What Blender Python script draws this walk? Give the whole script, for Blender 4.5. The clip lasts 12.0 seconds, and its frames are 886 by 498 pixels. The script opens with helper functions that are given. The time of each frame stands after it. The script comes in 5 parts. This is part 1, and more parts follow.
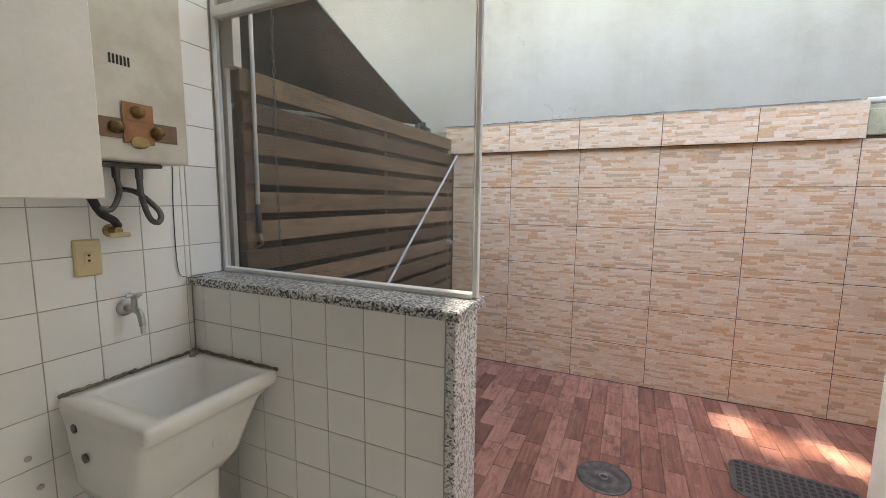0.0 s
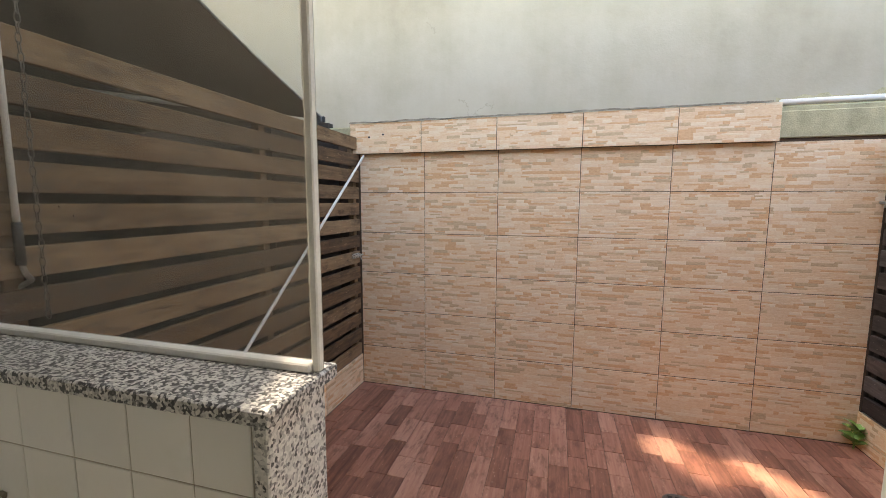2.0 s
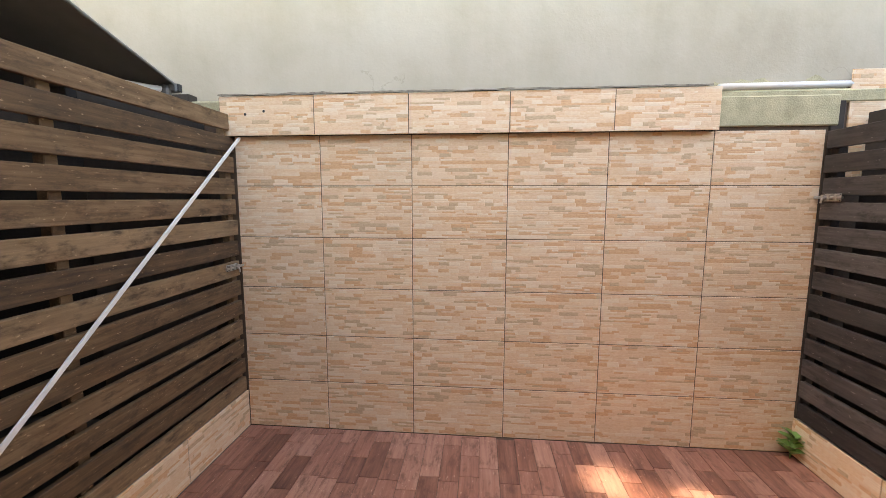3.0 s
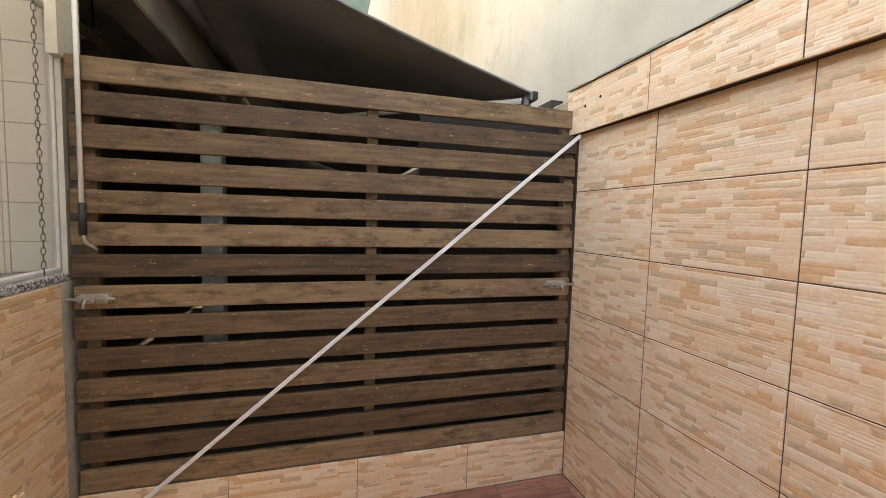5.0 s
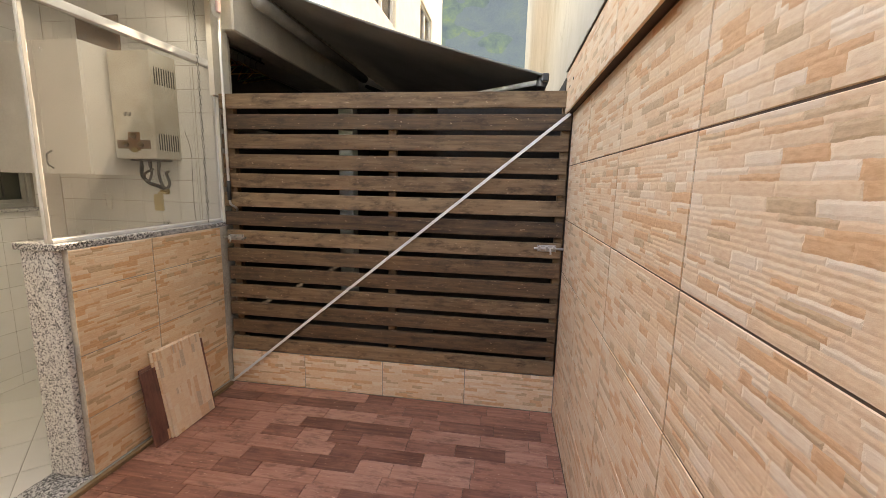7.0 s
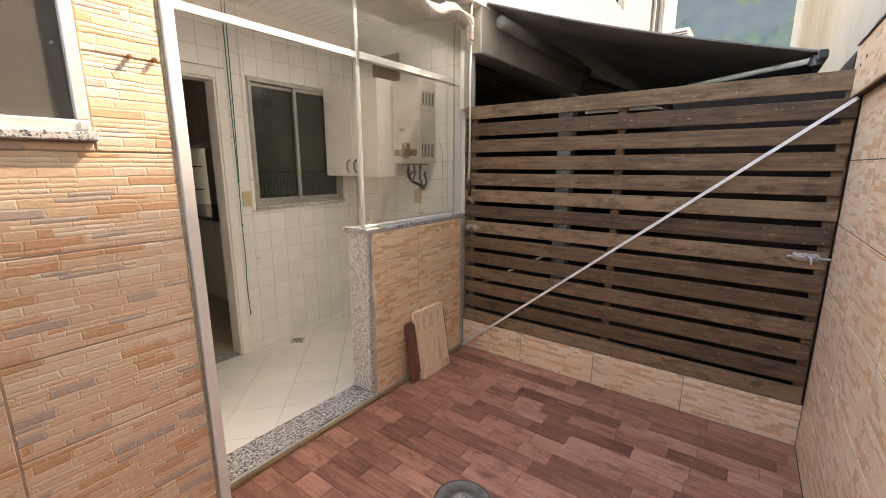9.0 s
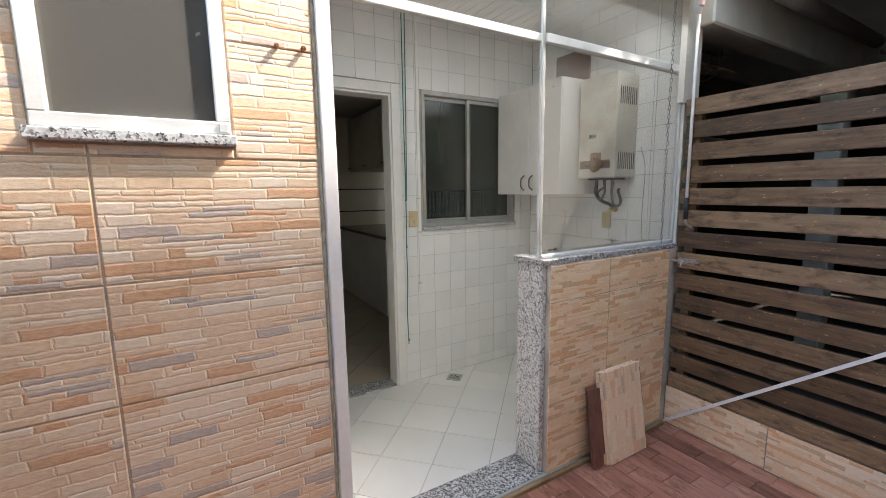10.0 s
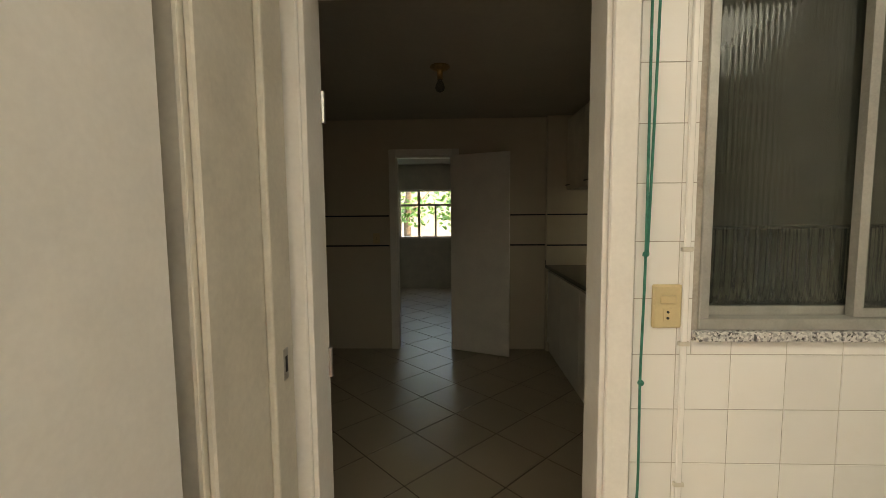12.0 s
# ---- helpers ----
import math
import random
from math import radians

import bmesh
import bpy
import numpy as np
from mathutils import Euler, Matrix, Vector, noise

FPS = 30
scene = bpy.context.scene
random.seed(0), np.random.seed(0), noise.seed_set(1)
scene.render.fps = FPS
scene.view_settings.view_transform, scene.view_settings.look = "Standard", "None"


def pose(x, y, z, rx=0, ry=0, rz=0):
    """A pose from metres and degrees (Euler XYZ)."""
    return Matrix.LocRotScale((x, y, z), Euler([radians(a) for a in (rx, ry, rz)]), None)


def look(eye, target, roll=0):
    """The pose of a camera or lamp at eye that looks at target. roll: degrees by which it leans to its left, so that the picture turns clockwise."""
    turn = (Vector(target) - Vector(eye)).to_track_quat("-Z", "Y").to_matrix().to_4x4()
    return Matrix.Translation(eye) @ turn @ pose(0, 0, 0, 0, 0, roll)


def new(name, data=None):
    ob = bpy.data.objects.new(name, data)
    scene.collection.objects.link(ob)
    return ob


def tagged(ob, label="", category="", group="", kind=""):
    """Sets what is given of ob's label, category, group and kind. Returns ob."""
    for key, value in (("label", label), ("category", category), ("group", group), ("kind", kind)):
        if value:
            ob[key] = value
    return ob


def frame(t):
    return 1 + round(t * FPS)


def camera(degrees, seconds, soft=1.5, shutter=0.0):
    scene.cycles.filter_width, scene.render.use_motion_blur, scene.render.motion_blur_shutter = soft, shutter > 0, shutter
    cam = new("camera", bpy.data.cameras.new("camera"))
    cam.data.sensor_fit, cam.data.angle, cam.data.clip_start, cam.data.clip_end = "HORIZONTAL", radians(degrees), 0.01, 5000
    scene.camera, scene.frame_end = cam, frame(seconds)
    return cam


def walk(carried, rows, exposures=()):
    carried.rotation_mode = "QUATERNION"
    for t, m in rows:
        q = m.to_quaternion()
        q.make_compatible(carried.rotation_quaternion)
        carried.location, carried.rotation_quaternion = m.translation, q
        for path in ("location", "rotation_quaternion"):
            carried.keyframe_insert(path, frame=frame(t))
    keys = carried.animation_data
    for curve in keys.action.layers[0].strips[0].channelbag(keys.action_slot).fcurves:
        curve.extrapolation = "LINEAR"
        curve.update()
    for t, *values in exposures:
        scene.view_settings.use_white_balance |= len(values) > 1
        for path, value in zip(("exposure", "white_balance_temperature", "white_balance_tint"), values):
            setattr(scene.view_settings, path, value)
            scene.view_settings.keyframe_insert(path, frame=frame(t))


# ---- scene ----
cam = camera(94.4, 12.0, 0.75)
PATH = [
    (0, (-0.051, -0.097, 1.449), (-0.867, 1.713, 1.209), 0.6),
    (0.5, (-0.04, -0.065, 1.416), (-1.248, 1.512, 1.188), 0.7),
    (1, (-0.004, 0.029, 1.416), (-1.321, 1.517, 1.19), 0.7),
    (1.5, (0.027, 0.14, 1.457), (-1.074, 1.794, 1.232), 0.6),
    (2, (-0.019, 0.383, 1.48), (-0.546, 2.299, 1.255), 0.2),
    (2.5, (-0.048, 0.651, 1.48), (-0.14, 2.636, 1.254), -0.0),
    (3, (-0.029, 0.935, 1.48), (-0.205, 2.912, 1.237), 0.1),
    (3.5, (-0.003, 1.184, 1.482), (-0.793, 3.008, 1.256), 0.2),
    (3.7, (0.018, 1.296, 1.48), (-1.017, 2.995, 1.278), 0.3),
    (5.3, (0.526, 2.284, 1.384), (-1.444, 2.597, 1.233), 1.5),
    (5.5, (0.62, 2.425, 1.397), (-1.366, 2.598, 1.238), 1.4),
    (6, (0.79, 2.702, 1.399), (-1.2, 2.639, 1.207), 1.3),
    (6.5, (0.872, 2.885, 1.422), (-1.104, 2.699, 1.172), 1.4),
    (6.7, (0.92, 2.941, 1.433), (-1.048, 2.717, 1.154), 1.4),
    (8.3, (1.258, 3.098, 1.499), (-0.527, 2.305, 1.068), 0.3),
    (8.5, (1.277, 3.078, 1.511), (-0.458, 2.179, 1.084), 0.1),
    (9, (1.274, 2.984, 1.53), (-0.302, 1.819, 1.133), 0.0),
    (9.5, (1.166, 2.778, 1.531), (-0.164, 1.324, 1.19), -0.3),
    (10, (0.926, 2.538, 1.479), (-0.075, 0.829, 1.198), -0.8),
    (10.5, (0.678, 2.24, 1.453), (0.029, 0.362, 1.229), -0.9),
    (11, (0.425, 1.816, 1.45), (0.099, -0.148, 1.257), -0.7),
    (11.5, (0.207, 1.39, 1.458), (0.125, -0.601, 1.286), -0.8),
    (12, (0.122, 0.887, 1.518), (0.194, -1.105, 1.356), -0.5),
]
walk(cam, [(t, look(eye, target, roll)) for t, eye, target, roll in PATH], [(0, 3.45, 7800, 14), (1, 3.55, 7900, 14), (1.5, 3.47, 7900, 14), (2, 3.28, 9000, 14), (2.5, 3.30, 10200, 17), (3.5, 3.68, 9100, 15), (5.5, 3.65, 10800, 17), (6.5, 3.55, 10600, 17), (8.5, 3.55, 10400, 24), (9.5, 3.50, 7700, 15), (10.5, 3.32, 7000, 13), (11, 3.10, 8700, 14), (11.5, 3.10, 9300, 11), (12, 3.78, 10500, 13)])


# ---- world and light ----
SUN_WAY = Vector((2.28, -1.0, -2.95)).normalized()
world = bpy.data.worlds.new("sky")
scene.world = world
world.use_nodes = True
_wn = world.node_tree.nodes
_sky = _wn.new("ShaderNodeTexSky")
_sky.sky_type, _sky.sun_disc = "NISHITA", False
_sky.sun_elevation = math.asin(-SUN_WAY.z)
_sky.sun_rotation = math.atan2(-SUN_WAY.x, -SUN_WAY.y)
_wn["Background"].inputs["Strength"].default_value = 0.15
world.node_tree.links.new(_sky.outputs["Color"], _wn["Background"].inputs["Color"])
sun_data = bpy.data.lights.new("sun", "SUN")
sun_data.energy, sun_data.angle, sun_data.color = 1.25, radians(1.2), (1.0, 0.965, 0.92)
sun = new("sun", sun_data)
sun.matrix_world = look((0, 0, 20), Vector((0, 0, 20)) + SUN_WAY)


# two added narrow-beam lamps, without panes, for reflected-sun patches on the patio floor
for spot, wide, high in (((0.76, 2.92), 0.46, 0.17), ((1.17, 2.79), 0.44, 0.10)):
    patch_lamp_data = bpy.data.lights.new("window_glint", "AREA")
    patch_lamp_data.shape, patch_lamp_data.size, patch_lamp_data.size_y, patch_lamp_data.spread = "RECTANGLE", wide, high, radians(2.0)
    patch_lamp_data.energy, patch_lamp_data.color = 0.085, (1.0, 0.96, 0.90)
    patch_lamp = new("window_glint", patch_lamp_data)
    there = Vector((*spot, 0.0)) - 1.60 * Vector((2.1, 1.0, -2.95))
    patch_lamp.matrix_world = look(there, (*spot, 0.0), 14)


# added area lamp inside the transom, a sky stand-in that brightens the laundry
laundry_fill_data = bpy.data.lights.new("transom_daylight", "AREA")
laundry_fill_data.shape, laundry_fill_data.size, laundry_fill_data.size_y = "RECTANGLE", 2.0, 0.46
laundry_fill_data.spread = radians(150)
laundry_fill_data.energy, laundry_fill_data.color = 0.56, (0.80, 0.91, 1.0)
laundry_fill = new("transom_daylight", laundry_fill_data)
laundry_fill.matrix_world = look((-0.50, 1.03, 2.43), (-0.50, 0.03, 0.60))


# ---- materials ----
class Nodes:
    """A small wrapper for building node materials."""

    def __init__(self, name):
        self.mat = bpy.data.materials.new(name)
        self.mat.use_nodes = True
        self.tree = self.mat.node_tree
        self.bsdf = self.tree.nodes["Principled BSDF"]
        self.out = self.tree.nodes["Material Output"]

    def add(self, kind, operation="", noise_dimensions="", data_type="", blend_type=""):
        node = self.tree.nodes.new("ShaderNode" + kind)
        if operation:
            node.operation = operation
        if noise_dimensions:
            node.noise_dimensions = noise_dimensions
        if data_type:
            node.data_type = data_type
        if blend_type:
            node.blend_type = blend_type
        return node

    def put(self, socket, value):
        if hasattr(value, "is_linked"):
            self.tree.links.new(value, socket)
        else:
            socket.default_value = value

    def math(self, op, a, b=0.0, c=0.0):
        node = self.add("Math", operation=op)
        for socket, value in zip(node.inputs, (a, b, c)):
            self.put(socket, value)
        return node.outputs[0]

    def coords(self, which="Object"):
        return self.add("TexCoord").outputs[which]

    def random(self):
        return self.add("ObjectInfo").outputs["Random"]

    def noise(self, vector, scale, detail=3.0, rough=0.5, four=None):
        node = self.add("TexNoise")
        if four is not None:
            node.noise_dimensions = "4D"
            self.put(node.inputs["W"], four)
        self.put(node.inputs["Vector"], vector)
        self.put(node.inputs["Scale"], scale)
        self.put(node.inputs["Detail"], detail)
        self.put(node.inputs["Roughness"], rough)
        return node.outputs["Fac"]

    def ramp(self, fac, *stops, hard=False):
        node = self.add("ValToRGB")
        ramp = node.color_ramp
        if hard:
            ramp.interpolation = "CONSTANT"
        while len(ramp.elements) < len(stops):
            ramp.elements.new(0.5)
        for element, (at, colour) in zip(ramp.elements, stops):
            element.position = at
            element.color = (*colour, 1.0) if len(colour) == 3 else colour
        self.put(node.inputs["Fac"], fac)
        return node.outputs["Color"]

    def mix(self, fac, a, b, blend="MIX"):
        node = self.add("Mix", data_type="RGBA", blend_type=blend)
        self.put(node.inputs[0], fac)
        for socket, value in ((node.inputs[6], a), (node.inputs[7], b)):
            self.put(socket, (*value, 1.0) if isinstance(value, tuple) and len(value) == 3 else value)
        return node.outputs[2]

    def stretch(self, vector, x, y, z):
        node = self.add("Mapping")
        self.put(node.inputs["Vector"], vector)
        node.inputs["Scale"].default_value = (x, y, z)
        return node.outputs["Vector"]

    def split(self, vector):
        node = self.add("SeparateXYZ")
        self.put(node.inputs[0], vector)
        return node.outputs

    def join(self, x, y, z):
        node = self.add("CombineXYZ")
        for socket, value in zip(node.inputs, (x, y, z)):
            self.put(socket, value)
        return node.outputs[0]

    def bump(self, height, distance, strength=1.0):
        node = self.add("Bump")
        self.put(node.inputs["Height"], height)
        node.inputs["Distance"].default_value = distance
        node.inputs["Strength"].default_value = strength
        self.put(self.bsdf.inputs["Normal"], node.outputs[0])

    def done(self, colour=None, rough=None, metal=None):
        for key, value in (("Base Color", colour), ("Roughness", rough), ("Metallic", metal)):
            if value is not None:
                self.put(self.bsdf.inputs[key], (*value, 1.0) if isinstance(value, tuple) and len(value) == 3 else value)
        return self.mat


def plain(name, colour, rough=0.5, metal=0.0, vary=0.12, scale=9.0, bump=0.0):
    """A paint, plastic or metal with slight stains and grain."""
    n = Nodes(name)
    c = n.coords()
    big = n.noise(c, scale, 4.0, 0.6)
    fine = n.noise(c, scale * 14, 2.0, 0.6)
    fac = n.math("ADD", n.math("MULTIPLY", big, 0.7), n.math("MULTIPLY", fine, 0.3))
    low = tuple(v * (1 - vary * 1.9) for v in colour)
    high = tuple(min(v * (1 + vary), 1.0) for v in colour)
    if bump:
        n.bump(fine, bump, 0.6)
    return n.done(n.ramp(fac, (0.3, low), (0.7, high)), n.math("MULTIPLY_ADD", big, 0.2, rough - 0.1), metal)


def ledge_tile(name, layer, piece, relief, seed, bleach=0.0, drab=(0.54, 0.465, 0.41), wash=(0.80, 0.58, 0.45), rim=0.30):
    """Ceramic tile printed and pressed as split stone in thin courses."""
    n = Nodes(name)
    rnd = n.random()
    c = n.coords()
    wob = n.noise(c, 19.0, 5.0, 0.68, n.math("MULTIPLY", rnd, 40.0))
    x, y, z = n.split(c)
    x = n.math("ADD", n.math("ADD", x, n.math("MULTIPLY", rnd, 37.0)), n.math("MULTIPLY", wob, 0.03 * piece / 0.125))
    z = n.math("ADD", z, n.math("MULTIPLY_ADD", wob, 0.5 * layer, 10.0 - 0.25 * layer))
    # two courses in three are split again into thin halves
    row0 = n.math("FLOOR", n.math("DIVIDE", z, layer))
    wn0 = n.add("TexWhiteNoise", noise_dimensions="2D")
    chunk = n.math("FLOOR", n.math("DIVIDE", n.math("ADD", x, n.math("MULTIPLY", row0, 0.37)), piece * 2.3))
    n.put(wn0.inputs["Vector"], n.join(chunk, n.math("ADD", row0, n.math("MULTIPLY", rnd, 91.0)), 0.0))
    halves = n.math("ADD", 1.0, n.math("GREATER_THAN", wn0.outputs["Value"], 0.62))
    v = n.math("MULTIPLY", n.math("DIVIDE", z, layer), halves)
    row = n.math("FLOOR", v)
    wn1 = n.add("TexWhiteNoise", noise_dimensions="2D")
    n.put(wn1.inputs["Vector"], n.join(row, n.math("ADD", halves, n.math("MULTIPLY", rnd, 53.0)), 0.0))
    shift = wn1.outputs["Value"]
    width = n.math("MULTIPLY", piece, n.math("MULTIPLY_ADD", shift, 1.1, 0.55))
    u = n.math("ADD", n.math("DIVIDE", x, width), n.math("MULTIPLY", shift, 17.0))
    col = n.math("FLOOR", u)
    wn2 = n.add("TexWhiteNoise", noise_dimensions="3D")
    n.put(wn2.inputs["Vector"], n.join(col, row, n.math("ADD", n.math("MULTIPLY", rnd, 77.0), seed)))
    pick = wn2.outputs["Value"]
    fu, fv = n.math("FRACT", u), n.math("FRACT", v)
    edge_u = n.math("MULTIPLY", n.math("MINIMUM", fu, n.math("SUBTRACT", 1.0, fu)), width)
    edge_v = n.math("MULTIPLY", n.math("MINIMUM", fv, n.math("SUBTRACT", 1.0, fv)), n.math("DIVIDE", layer, halves))
    edge = n.math("MINIMUM", edge_u, edge_v)
    face = n.math("MINIMUM", n.math("DIVIDE", edge, 0.0045), 1.0)
    hue = n.ramp(pick, (0.0, (0.80, 0.60, 0.44)), (0.28, (0.84, 0.68, 0.53)), (0.46, (0.70, 0.42, 0.25)), (0.62, (0.82, 0.62, 0.45)),
                 (0.77, drab), (0.87, (0.86, 0.73, 0.60)), hard=True)
    grain = n.noise(n.stretch(c, 9.0, 9.0, 26.0), 6.0, 5.0, 0.65, n.math("MULTIPLY", rnd, 9.0))
    hue = n.mix(0.75, hue, n.ramp(grain, (0.32, (0.20, 0.15, 0.11)), (0.5, (0.60, 0.48, 0.38)), (0.68, (0.86, 0.74, 0.62))), "SOFT_LIGHT")
    hue = n.mix(bleach, hue, wash)
    hue = n.mix(n.math("MULTIPLY", n.math("SUBTRACT", 1.0, face), rim), hue, (0.86, 0.74, 0.62))
    dirt = n.noise(n.add("NewGeometry").outputs["Position"], 1.7, 4.0, 0.6)
    hue = n.mix(n.math("MULTIPLY", n.math("MAXIMUM", n.math("SUBTRACT", dirt, 0.52), 0.0), 0.9), hue, (0.48, 0.40, 0.31))
    height = n.math("ADD", n.math("MULTIPLY", face, n.math("MULTIPLY_ADD", pick, 0.6, 0.5)), n.math("MULTIPLY", grain, 0.8))
    n.bump(height, relief, 0.9)
    return n.done(hue, n.math("MULTIPLY_ADD", grain, 0.2, 0.42))


def wood(name, dark, mid, light, along, rough=0.6, relief=0.002, worn=0.25):
    """Weathered timber or wood-look ceramic with grain along one local axis."""
    n = Nodes(name)
    rnd = n.random()
    c = n.coords()
    scale = [34.0, 34.0, 34.0]
    scale[along] = 2.2
    grain = n.noise(n.stretch(c, *scale), 1.6, 6.0, 0.62, n.math("MULTIPLY", rnd, 60.0))
    big = n.noise(c, 3.3, 4.0, 0.6, n.math("MULTIPLY", rnd, 31.0))
    tone = n.math("ADD", n.math("MULTIPLY", grain, 0.6), n.math("MULTIPLY_ADD", rnd, 0.32, n.math("MULTIPLY", big, 0.25)))
    hue = n.ramp(tone, (0.34, dark), (0.58, mid), (0.86, light))
    flecks = n.noise(n.stretch(c, *[11.0 if k == along else 30.0 for k in range(3)]), 3.0, 4.0, 0.7, n.math("MULTIPLY_ADD", rnd, 11.0, 3.0))
    hue = n.mix(n.math("MULTIPLY", n.math("GREATER_THAN", flecks, 0.645), worn), hue, tuple(min(1.0, v * 2.2 + 0.1) for v in light))
    blot = n.noise(n.stretch(c, *[5.0 if k == along else 13.0 for k in range(3)]), 1.5, 6.0, 0.75, n.math("MULTIPLY_ADD", rnd, 23.0, 1.0))
    hue = n.mix(n.math("MULTIPLY", n.math("MINIMUM", n.math("MAXIMUM", n.math("MULTIPLY", n.math("SUBTRACT", blot, 0.50), 7.0), 0.0), 1.0), 0.75), hue, dark)
    n.bump(grain, relief, 0.7)
    return n.done(hue, n.math("MULTIPLY_ADD", big, 0.25, rough - 0.1))


def plaster_material():
    n = Nodes("plaster")
    c = n.coords()
    big = n.noise(c, 0.55, 5.0, 0.62)
    streak = n.noise(n.stretch(c, 2.6, 2.6, 0.35), 1.0, 4.0, 0.6)
    swirl = n.noise(c, 3.2, 6.0, 0.7)
    fine = n.noise(c, 60.0, 3.0, 0.6)
    tone = n.math("ADD", n.math("MULTIPLY", big, 0.5), n.math("ADD", n.math("MULTIPLY", streak, 0.25), n.math("MULTIPLY", swirl, 0.25)))
    hue = n.ramp(tone, (0.36, (0.35, 0.305, 0.225)), (0.45, (0.43, 0.385, 0.295)), (0.53, (0.48, 0.435, 0.345)), (0.64, (0.54, 0.495, 0.40)))
    crack = n.add("TexVoronoi")
    crack.feature = "DISTANCE_TO_EDGE"
    warp = n.add("VectorMath", operation="ADD")
    n.put(warp.inputs[0], c)
    n.put(warp.inputs[1], n.join(n.math("MULTIPLY", swirl, 0.5), 0.0, n.math("MULTIPLY", n.noise(c, 4.1, 4.0, 0.6), 0.5)))
    n.put(crack.inputs["Vector"], warp.outputs[0])
    crack.inputs["Scale"].default_value = 0.9
    thin = n.math("LESS_THAN", crack.outputs["Distance"], 0.004)
    some = n.math("GREATER_THAN", n.noise(c, 0.8, 2.0, 0.5), 0.52)
    hue = n.mix(n.math("MULTIPLY", n.math("MULTIPLY", thin, some), 0.45), hue, (0.33, 0.29, 0.23))
    n.bump(n.math("ADD", n.math("MULTIPLY", swirl, 0.9), n.math("MULTIPLY", fine, 0.15)), 0.008, 0.6)
    return n.done(hue, 0.85)


def glazed(name, colour, rough=0.18, vary=0.03, seeds=True):
    """Glazed ceramic: one clean colour, faint cloud and a waved gloss."""
    n = Nodes(name)
    rnd = n.random()
    c = n.coords()
    cloud = n.noise(c, 7.0, 3.0, 0.5, n.math("MULTIPLY", rnd, 20.0))
    tone = n.math("MULTIPLY_ADD", rnd, 0.5, n.math("MULTIPLY", cloud, 0.5))
    hue = n.ramp(tone, (0.2, tuple(v * (1 - vary * 2) for v in colour)), (0.8, tuple(min(1, v * (1 + vary)) for v in colour)))
    grime = n.noise(n.add("NewGeometry").outputs["Position"], 4.5, 5.0, 0.7)
    hue = n.mix(n.math("MULTIPLY", n.math("MAXIMUM", n.math("SUBTRACT", grime, 0.56), 0.0), 0.9), hue, tuple(v * f for v, f in zip(colour, (0.80, 0.76, 0.66))))
    n.bump(cloud, 0.004, 0.25)
    return n.done(hue, n.math("MULTIPLY_ADD", grime, 0.25, rough - 0.08))


def granite_material(name, darker):
    n = Nodes(name)
    c = n.coords()
    vor = n.add("TexVoronoi")
    n.put(vor.inputs["Vector"], c)
    vor.inputs["Scale"].default_value = 175.0
    grey = n.split(vor.outputs["Color"])[0]
    cloud = n.noise(c, 55.0, 3.0, 0.6)
    tone = n.math("SUBTRACT", n.math("ADD", n.math("MULTIPLY", grey, 0.6), n.math("MULTIPLY", cloud, 0.5)), darker)
    hue = n.ramp(tone, (0.26, (0.06, 0.06, 0.065)), (0.36, (0.30, 0.30, 0.31)), (0.50, (0.58, 0.58, 0.57)), (0.78, (0.76, 0.75, 0.73)))
    return n.done(hue, 0.32)


def dusty_glass(name, dust, tint=(1, 1, 1), rough=0.0):
    """A clear pane with a film of dust that catches the sun."""
    n = Nodes(name)
    c = n.coords()
    film = n.noise(c, 5.0, 5.0, 0.65)
    spots = n.noise(c, 46.0, 2.0, 0.5)
    amount = n.math("MULTIPLY_ADD", n.math("GREATER_THAN", spots, 0.78), 0.25, n.math("MULTIPLY", n.math("MULTIPLY_ADD", film, 0.6, 0.7), dust))
    clear = n.add("BsdfTransparent")
    clear.inputs["Color"].default_value = (*tint, 1)
    gloss = n.add("BsdfGlossy")
    gloss.inputs["Roughness"].default_value = 0.02
    facing = n.add("LayerWeight").outputs["Facing"]
    fres = n.math("MULTIPLY_ADD", n.math("POWER", facing, 5.0), 0.16, 0.015)
    a = n.add("MixShader")
    n.put(a.inputs[0], fres)
    n.put(a.inputs[1], clear.outputs[0])
    n.put(a.inputs[2], gloss.outputs[0])
    soil = n.add("BsdfDiffuse")
    soil.inputs["Color"].default_value = (0.74, 0.71, 0.66, 1)
    through_soil = n.add("BsdfTranslucent")
    through_soil.inputs["Color"].default_value = (0.72, 0.69, 0.64, 1)
    both = n.add("MixShader")
    both.inputs[0].default_value = 0.16
    n.put(both.inputs[1], soil.outputs[0])
    n.put(both.inputs[2], through_soil.outputs[0])
    b = n.add("MixShader")
    n.put(b.inputs[0], amount)
    n.put(b.inputs[1], a.outputs[0])
    n.put(b.inputs[2], both.outputs[0])
    n.put(n.out.inputs["Surface"], b.outputs[0])
    return n.mat


def canvas_material():
    """Grey awning cloth that lets some sun through."""
    n = Nodes("grey_awning_canvas")
    weave = n.noise(n.coords(), 2.5, 4.0, 0.6)
    hue = n.ramp(weave, (0.3, (0.19, 0.185, 0.175)), (0.7, (0.25, 0.245, 0.23)))
    n.done(hue, 0.85)
    glow = n.add("BsdfTranslucent")
    n.put(glow.inputs["Color"], hue)
    both = n.add("MixShader")
    both.inputs[0].default_value = 0.18
    n.put(both.inputs[1], n.bsdf.outputs[0])
    n.put(both.inputs[2], glow.outputs[0])
    n.put(n.out.inputs["Surface"], both.outputs[0])
    return n.mat


